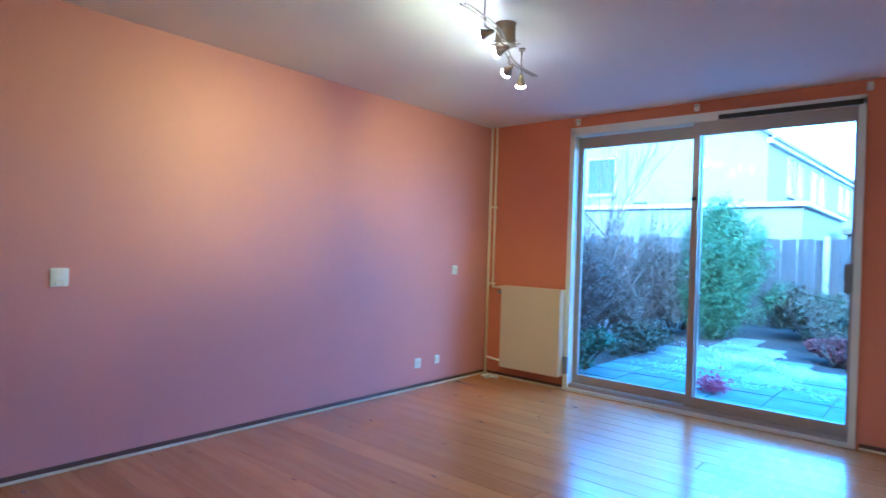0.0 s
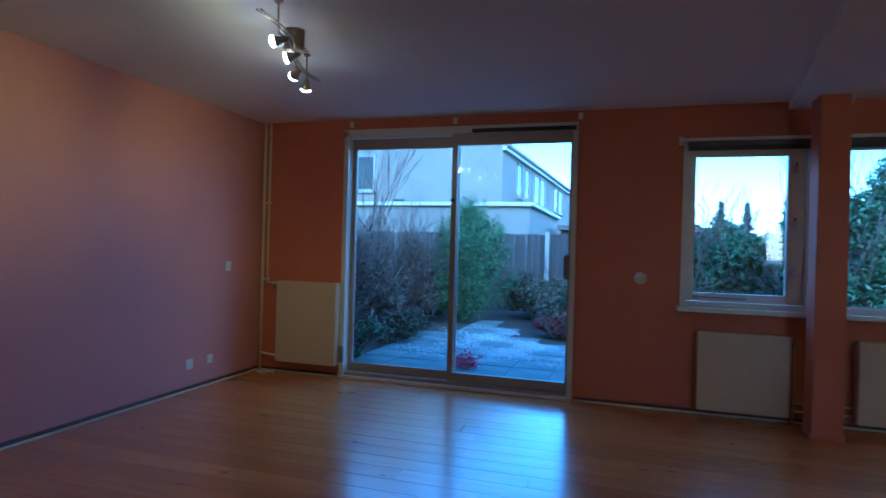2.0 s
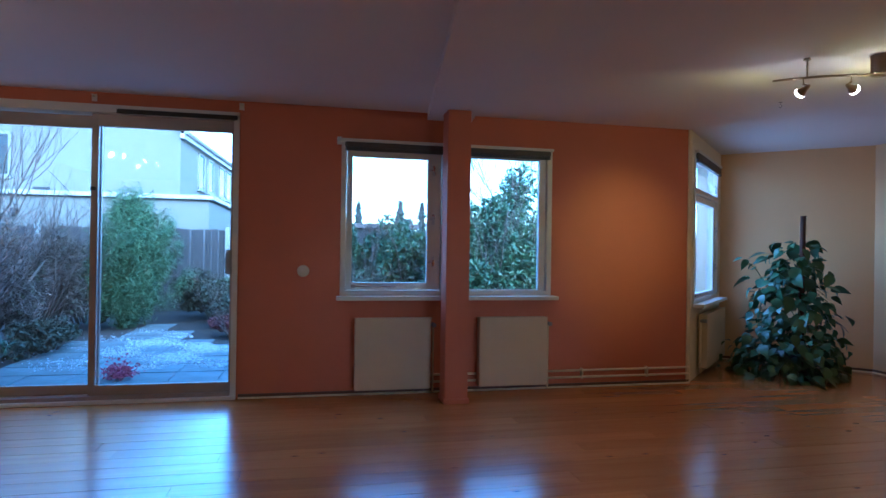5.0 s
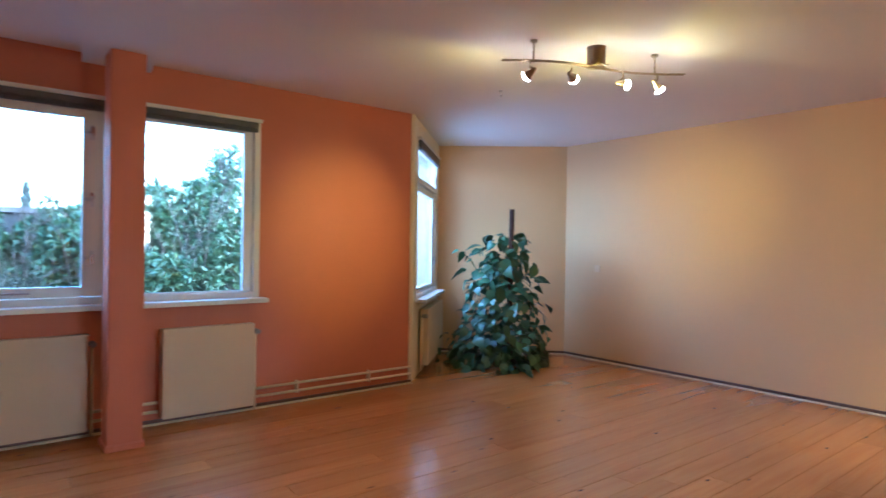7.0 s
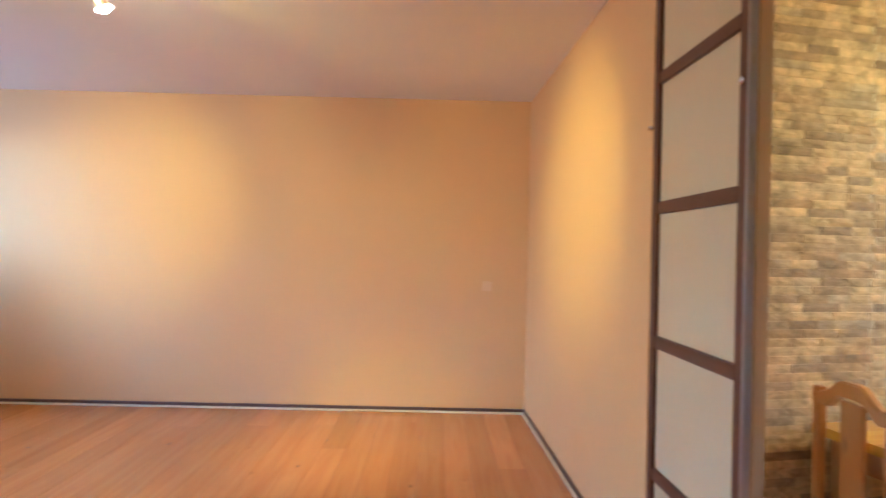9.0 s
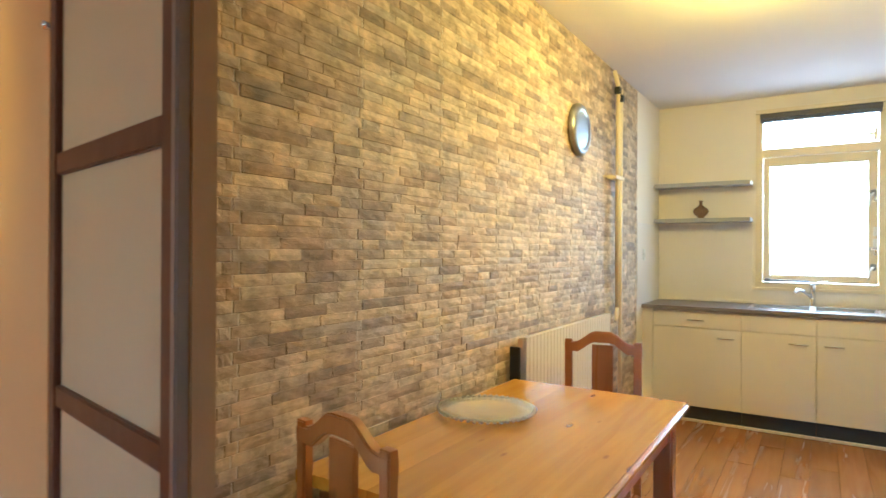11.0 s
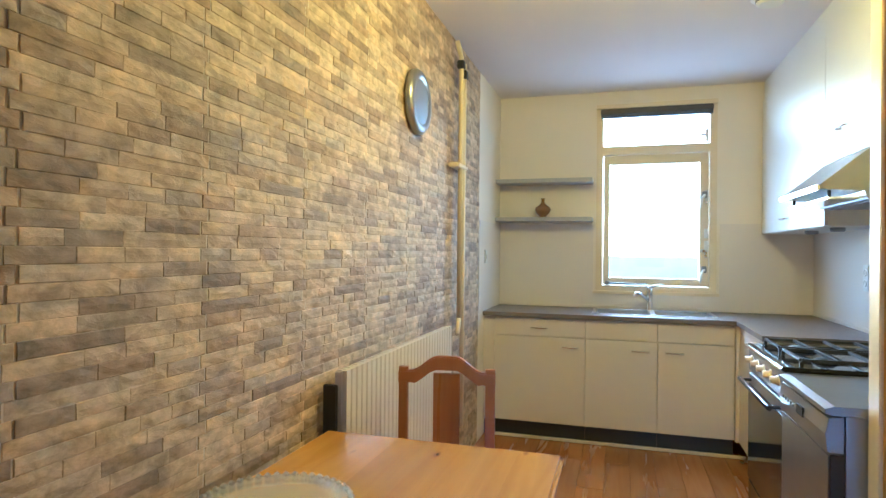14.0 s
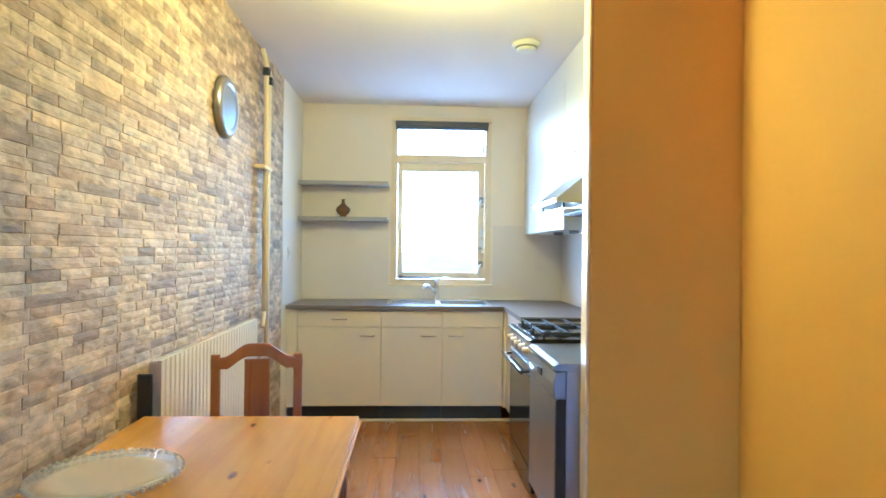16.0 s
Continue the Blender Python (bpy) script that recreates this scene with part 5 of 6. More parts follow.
def dishwasher():
    y0, y1, xf, zt = -2.655, -2.085, 1.885, 0.85
    oy, h, d = (y0 + y1) / 2, (y1 - y0) / 2, xf - XKW
    r = thing("dishwasher", KITCHEN @ pose(XKW, oy, 0), "silver dishwasher with a pale top and rounded front", "dishwasher")
    part("body", boxed(0.02, d - 0.06, -h, h, 0.02, zt - 0.031), M_SILVER, r)
    prof = [(0.02, zt - 0.03), (d - 0.02, zt - 0.03), (d + 0.0, zt - 0.024), (d - 0.002, zt - 0.010), (d - 0.03, zt), (0.02, zt)]
    bm = bmesh.new()
    prism(bm, prof, -h, h, 0.002)
    part("top", bm, M_SILVER, r, "silver grey top")
    prof = [(d - 0.055, 0.70), (d - 0.008, 0.70), (d - 0.002, 0.76), (d - 0.012, 0.81), (d - 0.055, zt - 0.032)]
    cp = part("control_panel", prism(bmesh.new(), prof, -h, h, 0.002), M_SILVER, r)
    part("display", boxed(d - 0.004, d + 0.002, -0.03, 0.05, 0.75, 0.785, bevel=0.001), M_DARK, cp)
    for k in range(5):
        part("button", lathe(bmesh.new(), [(0.008, 0), (0.007, 0.004), (0, 0.005)], 12, pose(d - 0.004, -0.22 + 0.035 * k, 0.765, 0, 90, 0)), M_GREY, cp)
    part("door", boxed(d - 0.055, d - 0.012, -h, h - 0.0, 0.12, 0.696, bevel=0.006), M_SILVER, r)
    part("door_edge", boxed(d - 0.057, d - 0.014, h + 0.0005, h + 0.006, 0.12, 0.696, bevel=0.002), M_DARK, r)
    part("plinth", boxed(0.02, d - 0.07, -h, h, 0.0, 0.019), M_DARK, r)


dishwasher()


# ---- plant in the bay ----
def leaf_mesh(name, L, W, mat, fold=0.18, droop=0.25):
    bm = bmesh.new()
    n, rows = 6, []
    for i in range(n + 1):
        u = i / n
        w = W * 0.5 * math.sin(math.pi * min(1, u * 0.97 + 0.02) ** 0.72) * (1 - 0.15 * u)
        z = -droop * L * u * u
        rows.append([bm.verts.new((-w, L * u, z + fold * w)), bm.verts.new((0, L * u, z)), bm.verts.new((w, L * u, z + fold * w))])
    for a, b in zip(rows, rows[1:]):
        for k in (0, 1):
            f = bm.faces.new((a[k], a[k + 1], b[k + 1], b[k]))
            f.smooth = True
    return mesh_of(name, bm, mat)


def plant():
    r = thing("climbing_plant", pose(5.115, 4.50, 0), "tall leafy climbing plant on a brown moss pole", "plant")
    part("pot", lathe(bmesh.new(), [(0.11, 0.0), (0.15, 0.24), (0.158, 0.25), (0.15, 0.25), (0.14, 0.23), (0.0, 0.23)], 28), M_POT, r)
    part("soil", lathe(bmesh.new(), [(0.138, 0.231), (0.0, 0.238)], 24), M_SOIL, r)
    part("moss_pole", tube(bmesh.new(), [(0.02, 0, 0.2), (0.02, 0.005, 0.9), (0.03, 0.0, 1.76)], 0.032, 10, 0.028), M_MOSS, r)
    rnd = random.Random(4)
    shapes = [leaf_mesh("leaf", 0.14, 0.11, M_LEAF), leaf_mesh("leaf", 0.12, 0.085, M_LEAF, 0.3, 0.4), leaf_mesh("leaf", 0.165, 0.13, M_LEAF, 0.12, 0.5)]
    stems = bmesh.new()
    for k in range(22):
        a = rnd.uniform(0, 2 * math.pi)
        z = rnd.uniform(0.3, 1.3)
        q = 0.40 * (1 - 0.45 * z / 1.5)
        tube(stems, [(0.02, 0, z * 0.6), (q * 0.5 * math.cos(a), q * 0.5 * math.sin(a), z * 0.85), (q * math.cos(a), q * math.sin(a), z * 0.75)], 0.006, 6, 0.003)
    tube(stems, [(-0.05, 0, 0.5), (-0.22, 0.18, 0.9), (-0.32, 0.28, 1.16), (-0.40, 0.35, 1.26)], 0.007, 6, 0.004)
    part("stems", stems, M_STEM, r)
    spots = [(-0.43, 0.38, 1.29), (-0.35, 0.31, 1.22), (-0.39, 0.33, 1.27), (-0.33, 0.30, 0.95), (-0.30, 0.31, 0.90)]
    while len(spots) < 295:
        z = 0.06 + 1.42 * rnd.random() ** 1.35
        width = 0.52 * (1 - (z / 1.72) ** 1.6) + 0.09
        a = rnd.uniform(0, 2 * math.pi)
        q = width * rnd.uniform(0.45, 1.12) * (0.95 + 0.22 * math.sin(3 * a + 5 * z))
        spots.append((q * math.cos(a) - 0.13 * (1 - 0.6 * z), q * math.sin(a) + 0.06, z))
    inner = bmesh.new()
    for k in range(620):
        z = 0.03 + 1.25 * rnd.random() ** 1.5
        width = 0.48 * (1 - (z / 1.6) ** 1.6) + 0.05
        a = rnd.uniform(0, 2 * math.pi)
        q = width * math.sqrt(rnd.random())
        t = bmesh.new()
        t.from_mesh(shapes[k % 3])
        s = rnd.uniform(0.55, 0.95)
        bmesh.ops.transform(t, matrix=pose(q * math.cos(a) - 0.13 * (1 - 0.6 * z), q * math.sin(a) + 0.06, z, rnd.uniform(-80, 10), rnd.uniform(-40, 40), math.degrees(a) - 90 + rnd.uniform(-60, 60)) @ Matrix.Diagonal((s, s, s, 1)), verts=t.verts)
        tmp = bpy.data.meshes.new("tmp")
        t.to_mesh(tmp)
        t.free()
        inner.from_mesh(tmp)
        bpy.data.meshes.remove(tmp)
    tagged(part("inner_leaves", inner, M_LEAF, r), kind="stuff")
    for i, (x, y, z) in enumerate(spots):
        lf = new("leaf", shapes[i % 3])
        lf.parent = r
        out = math.degrees(math.atan2(-x, y)) + rnd.uniform(-50, 50)
        s = rnd.uniform(0.6, 1.15)
        lf.matrix_basis = pose(x, y, z, rnd.uniform(-65, 20), rnd.uniform(-40, 40), out) @ Matrix.Diagonal((s, s, s, 1))


plant()


# ---- garden ----
def leaves(name, mat, n, size, place, seed, ratio=0.5):
    """Many small bent leaves, each with its own place and turn, as one mesh."""
    rng = np.random.default_rng(seed)
    P = np.array([place(rng) for _ in range(n)])
    q = rng.normal(size=(n, 4))
    q /= np.linalg.norm(q, axis=1)[:, None]
    w, x, y, z = q.T
    e1 = np.stack([1 - 2 * (y * y + z * z), 2 * (x * y + z * w), 2 * (x * z - y * w)], 1)
    e2 = np.stack([2 * (x * y - z * w), 1 - 2 * (x * x + z * z), 2 * (y * z + x * w)], 1)
    e3 = np.cross(e1, e2)
    s = size * rng.uniform(0.6, 1.4, n)[:, None]
    V = np.stack([P - e1 * s, P + e2 * s * ratio + e3 * s * 0.2, P + e1 * s, P - e2 * s * ratio + e3 * s * 0.2], 1).reshape(-1, 3)
    F = np.arange(4 * n).reshape(-1, 4)
    me = bpy.data.meshes.new(name)
    me.from_pydata(V.tolist(), [], F.tolist())
    me.materials.append(mat)
    return me


def leaf_part(name, parent, *args, **kw):
    ob = new(name, leaves(name, *args, **kw))
    ob.parent = parent
    tagged(ob, kind="stuff")
    return ob


def branches(bm, rnd, p, d, length, r, depth, spread=0.6, up=0.15):
    """A limb that forks on its way out."""
    pts, q, v = [p], Vector(p), Vector(d).normalized()
    for k in range(4):
        v = (v + Vector((rnd.uniform(-1, 1), rnd.uniform(-1, 1), rnd.uniform(-1, 1))) * 0.16 + Vector((0, 0, up * 0.4))).normalized()
        q = q + v * length / 4
        pts.append(tuple(q))
    tube(bm, pts, r, 6 if depth > 1 else 4, r * 0.5)
    if depth > 0:
        for k in range(rnd.randint(2, 4)):
            o = Vector(pts[rnd.randint(1, 4)])
            nd = (v + Vector((rnd.uniform(-1, 1), rnd.uniform(-1, 1), rnd.uniform(-0.5, 1))) * spread).normalized()
            branches(bm, rnd, tuple(o), nd, length * rnd.uniform(0.5, 0.75), r * 0.5, depth - 1, spread, up)


G = -0.10
bm = bmesh.new()
g = 400.0
outer = [(-g, -g), (g, -g), (g, g), (-g, g)]
bm.faces.new([bm.verts.new((x, y, G - 0.05)) for x, y in outer])
solo("ground", bm, M_GROUND, "dark garden soil reaching to the horizon", "ground", "structure")

# paving
pav = tagged(new("pavement"), "damp grey concrete garden slabs with white frost", "paving", "", "structure")
part("bed", boxed(-3.6, 0.4, YN + T, 10.9, G - 0.06, G - 0.012), M_GROUND, pav)
slab = mesh_of("slab", boxed(-0.247, 0.247, -0.247, 0.247, -0.03, 0.0, bevel=0.004), M_PAVE)
rnd = random.Random(9)
for i in range(8):
    for j in range(12):
        x, y = -3.35 + 0.5 * i, YN + T + 0.26 + 0.5 * j
        edge = -3.6 + 0.16 * max(0, y - 7) if y > 6 else -9
        if x < edge or (y > 8 and x > -1.5 - 0.5 * (y - 8)):
            continue
        ob = new("slab", slab)
        ob.parent = pav
        ob.matrix_basis = pose(x, y, G + rnd.uniform(-0.003, 0.004), rnd.uniform(-0.5, 0.5), rnd.uniform(-0.5, 0.5), 0)


# neighbour's house and garage
def house():
    """A long gabled row, its near corner at the origin; local x runs east, y away from the garden."""
    x0, x1, y0, y1, ze, zr = -9.4, 0.0, 0.0, 22.0, 5.40, 8.9
    r = thing("house", pose(-4.85, 21.0, 0, 0, 0, -2.6), "pale brick neighbour house with a tiled pitched roof", "house")
    bm = bmesh.new()
    prism(bm, [(x0, G - 0.1), (x1, G - 0.1), (x1, ze), ((x0 + x1) / 2, zr), (x0, ze)], y0, y1)
    part("wall", bm, M_BRICK, r)
    for s, xe in ((-1, x0), (1, x1)):
        bm = bmesh.new()
        xm = (x0 + x1) / 2
        ex = xe + s * 0.16
        ez = ze - 0.16 * (zr - ze) / (x1 - xm)
        prism(bm, [(xm, zr + 0.02), (ex, ez + 0.02), (ex, ez + 0.14), (xm, zr + 0.14)], y0 - 0.15, y1 + 0.15)
        part("roof", bm, M_ROOF, r)
        part("gutter", tube(bmesh.new(), [(ex + s * 0.05, y0 - 0.15, ez + 0.05), (ex + s * 0.05, y1 + 0.15, ez + 0.05)], 0.08, 8), M_GREY, r)
        part("fascia", boxed(min(xe, ex), max(xe, ex), y0 - 0.1, y1 + 0.1, ez - 0.16, ez + 0.01), M_FASCIA, r, "pale eaves board")
    wins = [("y", -6.0, 3.6, 1.3, 1.5)] + [("x", y, 3.6, w, 1.42) for y, w in ((2.9, 1.0), (4.5, 1.0), (6.8, 1.3), (8.4, 1.3), (12.6, 1.2), (14.4, 1.2))]
    for ax, c, z, w, h in wins:
        place = (lambda bm, a, b, d0, d1, e, f: box(bm, a, b, y0 - d1, y0 - d0, e, f)) if ax == "y" else (lambda bm, a, b, d0, d1, e, f: box(bm, x1 + d0, x1 + d1, a, b, e, f))
        fr = bmesh.new()
        for a, b, e, f in ((c - w / 2, c - w / 2 + 0.08, z, z + h), (c + w / 2 - 0.08, c + w / 2, z, z + h), (c - w / 2, c + w / 2, z, z + 0.08), (c - w / 2, c + w / 2, z + h - 0.08, z + h)):
            place(fr, a, b, 0.0, 0.06, e, f)
        wi = part("window", fr, M_POST, r, "pale framed upstairs window")
        part("pane", place(bmesh.new(), c - w / 2 + 0.05, c + w / 2 - 0.05, 0.005, 0.02, z + 0.05, z + h - 0.05), M_BLKGLASS, wi)
        part("sill", place(bmesh.new(), c - w / 2 - 0.05, c + w / 2 + 0.05, 0.0, 0.12, z - 0.07, z - 0.005), M_POST, wi)


house()


def garage():
    r = thing("garage", pose(0, 0, 0), "flat-roofed pale brick garage with a white fascia", "garage")
    part("wall", boxed(-8.4, -2.7, 14.2, 20.5, G - 0.1, 2.439), M_BRICK, r)
    part("fascia", box(boxed(-8.5, -2.6, 14.05, 14.19, 2.48, 2.58, bevel=0.01), -2.69, -2.58, 14.2, 20.6, 2.48, 2.58, 0.01), M_FASCIA, r, "white fascia board")
    part("roof", boxed(-8.4, -2.7, 14.2, 20.5, 2.44, 2.54), M_ROOF, r)
    part("drain", boxed(-6.5, -6.2, 14.1, 14.25, 2.59, 2.66, bevel=0.01), M_DARK, r)
    lm = part("wall_lamp", lathe(bmesh.new(), [(0.05, 0.0), (0.09, 0.1), (0.04, 0.2), (0, 0.22)], 12, pose(-6.9, 14.1, 1.95)), M_DARK, r)
    s = thing("shed", pose(0, 0, 0), "dark low shed beyond the garage", "shed")
    part("wall", boxed(-2.3, 3.0, 18.0, 21.0, G - 0.1, 2.0), M_FENCE, s)
    part("roof", boxed(-2.4, 3.1, 17.8, 21.2, 2.02, 2.16), M_ROOF, s)


garage()


def fence(x0, y0, x1, y1, h, label):
    d = Vector((x1 - x0, y1 - y0, 0))
    r = thing("garden_fence", Matrix.Translation((x0, y0, G)) @ Matrix.Rotation(math.atan2(d.y, d.x), 4, 'Z'), label, "fence", "garden fences")
    me = [mesh_of("board", boxed(0, 0.135, -0.011, 0.011, 0.0, hh, bevel=0.003), M_FENCE) for hh in (h, h - 0.012, h + 0.01)]
    rn = random.Random(int(d.length * 10))
    for k in range(int(d.length / 0.145)):
        b = new("board", rn.choice(me))
        b.parent = r
        b.matrix_basis = pose(0.145 * k, rn.uniform(-0.012, 0.012), 0, 0, rn.uniform(-0.5, 0.5), rn.uniform(-2, 2))
    for k in range(int(d.length / 1.9) + 1):
        part("post", boxed(1.9 * k - 0.05, 1.9 * k + 0.05, -0.09, -0.02, 0, h + 0.06, bevel=0.006), M_POST, r, "concrete post")
    part("rail", boxed(0, d.length, 0.012, 0.05, h * 0.8, h * 0.8 + 0.07), M_FENCE, r)


fence(-9.66, 12.9, 9.5, 12.9, 1.82, "weathered brown board fence with concrete posts")


def shrub(name, label, cx, cy, rx, ry, h, mat, n, size, seed, twigs=0, base=0.0, ratio=0.5, category="shrub", power=0.5):
    r = thing(name, pose(cx, cy, G), label, category)
    rn = random.Random(seed)
    bm = bmesh.new()
    for k in range(max(5, twigs)):
        a, t = rn.uniform(0, 2 * math.pi), rn.uniform(0.1, 0.8)
        branches(bm, rn, (rx * 0.5 * t * math.cos(a), ry * 0.5 * t * math.sin(a), 0), (rx * math.cos(a) * 0.8, ry * math.sin(a) * 0.8, h * 0.9), h * 0.75, 0.016, 2 if twigs else 1, 0.9, 0.1)
    part("branches", bm, M_TWIG, r)
    lumps = [(rn.uniform(-0.75, 0.75), rn.uniform(-0.75, 0.75), rn.uniform(0.25, 0.85), rn.uniform(0.25, 0.45)) for _ in range(14)]

    def place(rng):
        u, v, q, s = lumps[rng.integers(len(lumps))]
        d = rng.normal(size=3)
        d *= rng.random() ** power / np.linalg.norm(d)
        return (rx * (u + s * d[0]), ry * (v + s * d[1]), max(0.03, base + h * (q + 0.45 * s * d[2] * 1.4) * 0.95))
    if twigs > 20:
        leaf_part("twigs", r, M_TWIG, 8000, 0.11, place, seed + 500, ratio=0.05)
        leaf_part("pale_twigs", r, M_PALETWIG, 1900, 0.15, place, seed + 600, ratio=0.03)
    if n:
        leaf_part("foliage", r, mat, n, size, place, seed, ratio=ratio)
    return r


def conifer(cx, cy, h, rad, seed, label, n=9000):
    r = thing("conifer", pose(cx, cy, G), label, "tree")
    rn = random.Random(seed)
    bm = tube(bmesh.new(), [(0, 0, 0), (0.05, 0, h * 0.5), (0.1, 0, h * 0.95)], 0.09, 8, 0.015)
    part("trunk", bm, M_BARK, r)
    sprays = []
    for k in range(80):
        z = 0.25 + (h - 0.3) * rn.random()
        q = rad * (1 - ((z - 0.32 * h) / (0.7 * h)) ** 2) if z > 0.32 * h else rad * (0.6 + 0.4 * z / (0.32 * h))
        a = rn.uniform(0, 2 * math.pi)
        q = max(0.06, q) * rn.uniform(0.35, 1.45) * (1 + 0.25 * math.sin(2 * a + 1.5 * z))
        sprays.append((q * math.cos(a) + 0.1 * z / h, q * math.sin(a), z))

    def place(rng):
        x, y, z = sprays[rng.integers(len(sprays))]
        t = rng.random() ** 0.6
        s = 0.10
        return (x * (0.45 + 0.6 * t) + rng.normal() * s * 0.6, y * (0.45 + 0.6 * t) + rng.normal() * s * 0.6, max(0.03, z - 0.2 + 0.6 * t * t + rng.normal() * s))
    leaf_part("crown", r, M_CONIFER, n, 0.05, place, seed, ratio=0.16)


def bare_tree(cx, cy, h, seed, label):
    r = thing("bare_tree", pose(cx, cy, G), label, "tree")
    rn = random.Random(seed)
    part("trunk", tube(bmesh.new(), [(0, 0, 0), (0.03, 0.02, h * 0.25), (0.0, 0.05, h * 0.45)], 0.05, 8, 0.03), M_BARK, r)
    bm = bmesh.new()
    for k in range(9):
        a = rn.uniform(0, 2 * math.pi)
        branches(bm, rn, (0, 0.05, h * rn.uniform(0.25, 0.45)), (0.8 * math.cos(a), 0.8 * math.sin(a), 0.8), h * 0.42, 0.017, 3, 0.55, 0.2)
    part("branches", bm, M_BARK, r)


for i, (x, y, h) in enumerate(((-4.3, 6.3, 1.55), (-4.5, 7.8, 1.8), (-4.5, 9.4, 1.85), (-4.2, 10.9, 1.85))):
    shrub("bare_hedge", "dense bare brown hedge with few dull leaves", x, y, 0.75, 0.95, h, M_SHRUB, 4200, 0.034, 20 + i, 30, 0.0, 0.5, "hedge")
shrub("low_shrub", "low dark bluish green shrub by the patio", -3.75, 5.75, 0.5, 0.7, 0.55, M_LAUREL, 1600, 0.04, 31)
shrub("low_shrub", "low dark green shrub by the patio", -3.6, 7.6, 0.4, 0.8, 0.5, M_SHRUB, 2200, 0.04, 32)
conifer(-3.42, 10.3, 2.05, 0.72, 41, "bushy green conifer beside the patio", 34000)
bare_tree(-5.6, 10.6, 4.6, 42, "bare branching garden tree behind the hedge")
for i, (x, y, rx, ry, h, mt, cat) in enumerate(((-1.9, 11.4, 1.0, 0.7, 1.05, M_SHRUB, "mixed dull green winter shrub"), (0.3, 10.5, 0.9, 0.9, 1.15, M_SHRUB, "mixed dull green winter shrub"), (-1.9, 12.2, 0.7, 0.5, 0.8, M_CONIFER, "small evergreen shrub before the fence"),
                                              (0.05, 8.9, 0.75, 0.8, 0.85, M_SHRUB, "dull brown winter shrub"), (-1.35, 10.1, 0.75, 0.8, 0.85, M_SHRUB, "dull green winter shrub with thin stems"), (-1.35, 8.75, 0.38, 0.42, 0.42, M_RED, "low dark russet shrub"))):
    shrub("garden_shrub", cat, x, y, rx, ry, h, mt, 4200, 0.045, 50 + i, 14)
ht = thing("heather_plant", pose(-2.12, 5.85, G), "small pink heather plant on the paving", "plant")
leaf_part("flowers", ht, M_PINK, 900, 0.016, lambda rng: (rng.normal() * 0.075, rng.normal() * 0.075, abs(rng.normal()) * 0.07 + 0.02), 60)
for k in range(7):
    st = thing("edging_stake", pose(-0.75 + 0.085 * k, 8.15 - 0.03 * k, G), "short pale wooden edging stake", "stake", "edging stakes")
    part("stake", boxed(-0.03, 0.03, -0.03, 0.03, 0, 0.2 + 0.02 * (k % 3), bevel=0.006), M_POST, st)
fr_ = solo("frost", bmesh.new(), M_FROST, "thin white frost patches on the garden paving", "frost", "stuff")


def frost_place(rng):
    while True:
        x, y = -1.7 + rng.normal() * 0.75, 7.7 + rng.normal() * 1.1
        if 6.3 < y < 10.3 and x < (-1.5 - 0.5 * (y - 8) if y > 8 else 0.2) and rng.random() < 0.35 + 0.65 * math.sin(5 * x + 2 * y) * math.sin(4 * y - x):
            return (x, y, G + 0.005)


fr_.data = leaves("frost", M_FROST, 6500, 0.011, frost_place, 61, ratio=0.8)
# evergreens before the windows
for i, (x, y, rx, ry, h, n) in enumerate(((3.2, 10.6, 1.1, 0.9, 3.1, 7500), (4.7, 11.2, 1.2, 0.9, 3.3, 7500), (1.9, 11.0, 0.9, 0.8, 2.1, 5500), (6.6, 11.4, 1.3, 0.9, 2.9, 5000), (0.9, 11.4, 0.9, 0.7, 2.25, 6500), (2.5, 9.6, 0.6, 0.6, 1.7, 3500))):
    shrub("laurel_bush", "tall glossy evergreen bush outside the windows", x, y, rx, ry, h, M_LAUREL, n, 0.065, 70 + i, 10, 0.0, 0.45, "bush")
bare_tree(4.2, 11.6, 4.4, 81, "bare thin tree above the evergreen bushes")
bare_tree(1.3, 11.5, 2.4, 82, "bare thin shrub tree near the fence")
for i, (x, y, h) in enumerate(((6.0, 44.0, 5.2), (8.2, 47.0, 5.4), (3.2, 50.0, 5.5), (12.0, 52.0, 6.6), (16.0, 50.0, 6.0), (21.0, 48.0, 7.0), (27.0, 50.0, 6.5), (34.0, 46.0, 7.0))):
    r = thing("far_conifer", pose(x, y, G), "distant dark conifer beyond the gardens", "tree", "far conifers")
    part("trunk", tube(bmesh.new(), [(0, 0, 0), (0, 0, h)], 0.12, 6, 0.02), M_BARK, r)

    def far(rng, h=h):
        z = h * (0.08 + 0.92 * rng.random())
        q = (h - z) * 0.26 * (0.65 + 0.35 * math.sin(z * 9.0)) * math.sqrt(rng.random()) + 0.05
        a = rng.random() * 6.283
        return (q * math.cos(a), q * math.sin(a), z - 0.25 * q)
    leaf_part("crown", r, M_FAR, 1500, 0.16, far, 90 + i)
fw = solo("far_woods", bmesh.new(), M_FAR, "distant low tree line behind the gardens", "woods", "stuff")
fw.data = leaves("far_woods", M_FAR, 9000, 0.5, lambda rng: ((rng.random() - 0.4) * 120, 56 + rng.random() * 10, rng.random() ** 1.6 * (3.2 + 1.2 * math.sin(rng.random() * 40))), 99)
fw.data.name = "far_woods"

# ---- floor boards ----
floor = solo("floor", plan_slab(-0.16, -0.022), M_GAP, "varnished knotty pine floorboards with dark joints", "floor", "structure")
rnd = random.Random(12)
BW = 0.165
lengths = {}


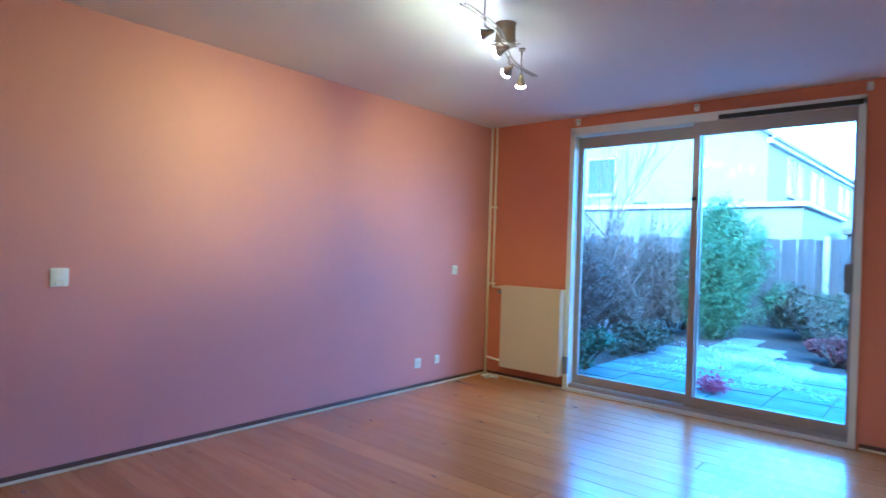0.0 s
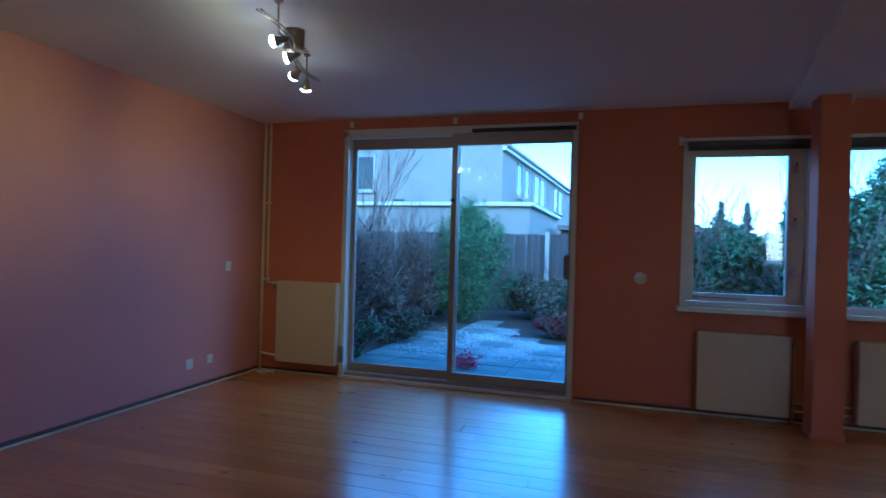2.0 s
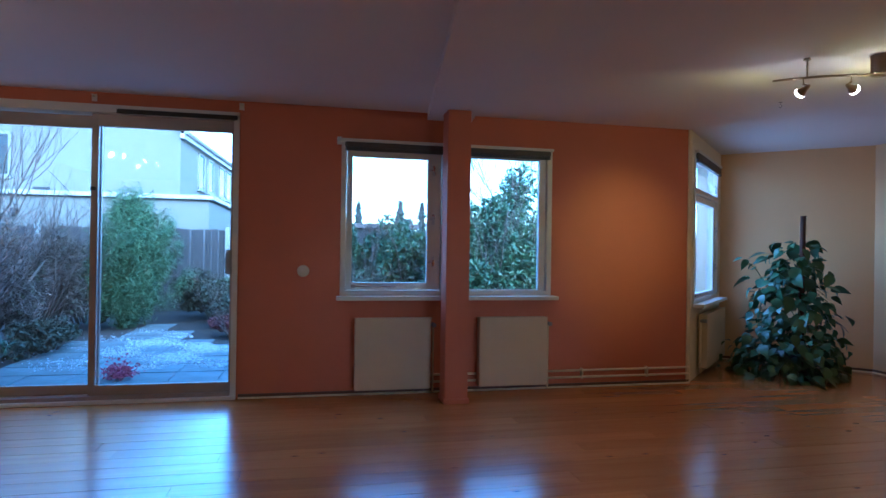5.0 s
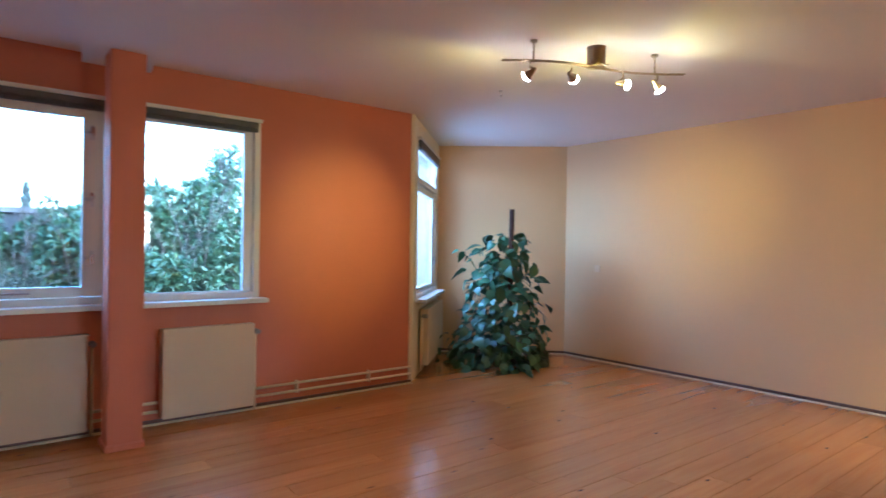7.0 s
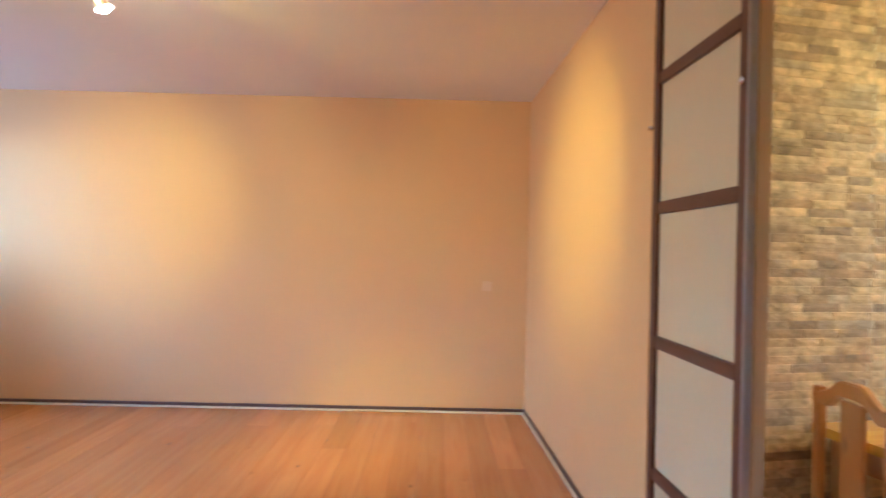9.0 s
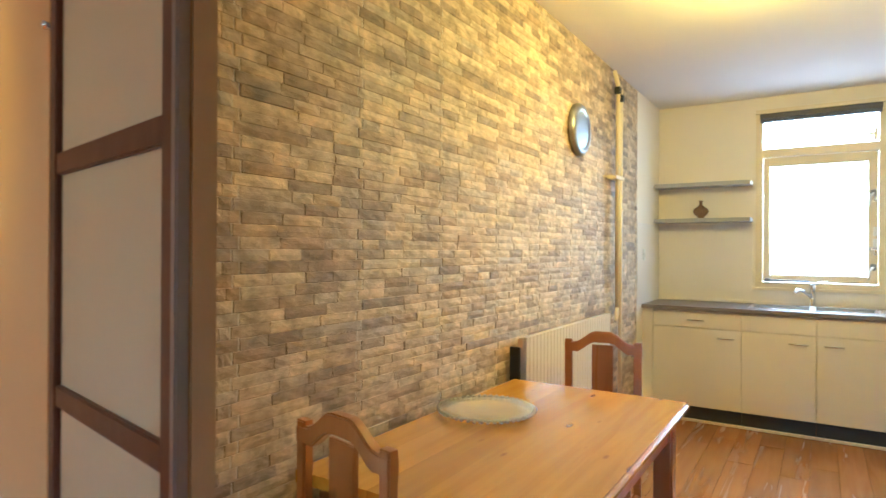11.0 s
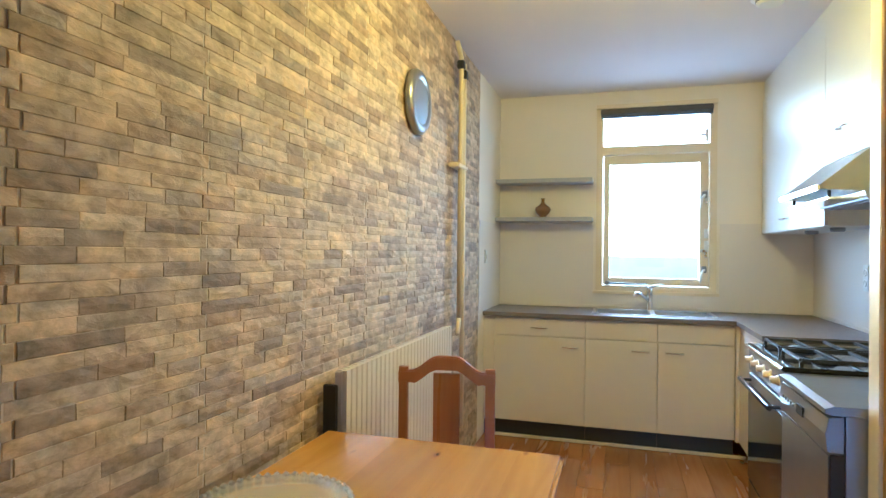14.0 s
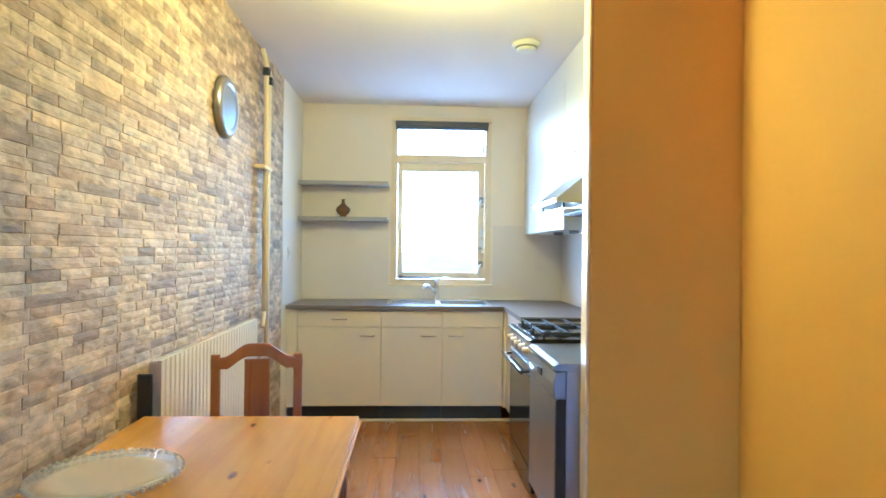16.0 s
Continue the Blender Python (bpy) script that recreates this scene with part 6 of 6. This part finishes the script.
def board_mesh(L):
    L = round(L, 2)
    if L not in lengths:
        lengths[L] = mesh_of("plank", boxed(0, L - 0.0008, 0, BW - 0.0013, -0.02, 0.0, bevel=0.0009), M_FLOOR)
    return lengths[L]


def long_board(L):
    L = round(L, 2)
    if (L, 1) not in lengths:
        lengths[L, 1] = mesh_of("plank", boxed(0, 0.1488, 0, L - 0.0008, -0.02, 0.0, bevel=0.0009), M_FLOORK)
    return lengths[L, 1]


x = XY - 0.15
while x < XS:
    cut = rnd.uniform(YK + 0.6, YP - 0.5)
    for a, b in ((YK, cut), (cut, YP + 0.9), (YP + 0.9, 0.2)):
        ob = new("plank", long_board(b - a))
        ob.parent = floor
        ob.matrix_basis = KITCHEN @ pose(x, a, rnd.uniform(-0.0034, -0.0028), 0, rnd.uniform(-0.25, 0.25), 0)
    x += 0.15
y = YS - 0.05
while y < 5.8:
    a, b = XW, XE
    if y < YF - BW:
        b = min(XS, max(1.4, 3.35 + (y + BW + 0.43) / math.sin(radians(11.97))))
    if y > YN:
        a, b = CX - 0.1 + (y - YN), XE - max(0, (y - EY)) * 1.2 + 0.2
    x = a - rnd.uniform(0.0, 2.4) if b - a > 4 else a
    while x < b:
        L = rnd.choice((3.0, 3.6, 4.2, 2.4)) if b - a > 4 else b - x
        s, e = max(x, a), min(x + L, b)
        if e - s > 0.1:
            ob = new("plank", board_mesh(e - s))
            ob.parent = floor
            ob.matrix_basis = pose(s, y, rnd.uniform(-0.0004, 0.0002), rnd.uniform(-0.25, 0.25), 0, 0)
        x += L
    y += BW

# ---- split stone cladding ----
rnd = random.Random(21)


def split_face(a, b, z0, z1, d):
    """One strip of stone: a rim on the wall and a rough, slightly wavy face of 4 by 2 fields before it."""
    X, c, n = XS + 0.0014, 0.0015, 4
    V = [(X, a, z0), (X, b, z0), (X, b, z1), (X, a, z1)]
    for k in range(3):
        for i in range(n + 1):
            u, edge = i / n, k != 1
            y = a + c + (b - a - 2 * c) * u + (rnd.uniform(-0.006, 0.006) if 0 < i < n else rnd.uniform(-0.0008, 0.0008))
            z = (z0 + c, (z0 + z1) / 2, z1 - c)[k] + rnd.uniform(-0.0011, 0.0011)
            V.append((d + rnd.uniform(-0.0008, 0.0008) + (0.0006 if edge or i in (0, n) else -0.0008), y, z))
    g = lambda k, i: 4 + k * (n + 1) + i
    F = [(g(k, i), g(k, i + 1), g(k + 1, i + 1), g(k + 1, i)) for k in (0, 1) for i in range(n)]
    F += [(0, 1) + tuple(g(0, i) for i in range(n, -1, -1)), (2, 3) + tuple(g(2, i) for i in range(n + 1)),
          (1, 2, g(2, n), g(1, n), g(0, n)), (3, 0, g(0, 0), g(1, 0), g(2, 0))]
    return V, F


RH = 0.0318
Y0, Y1, YT = -3.95, 0.298, 0.035
near, far_v, far_f = 0, [], []
z, row = 0.0, 0
while z < H - 0.002:
    zt = min(z + RH, H - 0.001)
    zig = 0.011 * (1 if row % 2 else -1) + rnd.uniform(-0.004, 0.004)
    for col in range(10):
        ya, yb = min(YT, Y1 - 0.466 * col + (zig if col else 0)), Y1 - 0.466 * (col + 1) + zig
        cuts = [0.0] + [c + rnd.uniform(-0.04, 0.04) for c in rnd.choice(((0.3, 0.62), (0.28, 0.66), (0.25, 0.5, 0.74), (0.38, 0.72), (0.22, 0.48), (0.5, 0.78), (0.34, 0.56, 0.8)))] + [1.0]
        lay = rnd.uniform(-0.0006, 0.0006)
        for u, v in zip(cuts, cuts[1:]):
            b, a = ya + (yb - ya) * u, max(Y0, ya + (yb - ya) * v)
            if v == 1.0:
                a += 0.0042
            if b - a < 0.015:
                continue
            d = XS + 0.0004 - rnd.choice((0.0002, 0.0006, 0.0010, 0.0014, 0.0020, 0.0009)) + lay
            V, F = split_face(a, b, z, zt, d)
            if -1.05 < a and b < -0.30 and 0.85 < z < 2.1 and near < 300:
                near += 1
                me = bpy.data.meshes.new("stone")
                me.from_pydata(V, [], F)
                me.materials.append(M_STONE)
                ob = new("stone", me)
                ob.parent = stone_wall
            else:
                o = len(far_v)
                far_v += V
                far_f += [tuple(i + o for i in q) for q in F]
    z += RH
    row += 1
me = bpy.data.meshes.new("stone_cladding")
me.from_pydata(far_v, [], far_f)
me.materials.append(M_STONE)
ob = new("stone_cladding", me)
ob.parent = stone_wall
tagged(ob, "split stone strips in beige, brown and grey", kind="stuff")
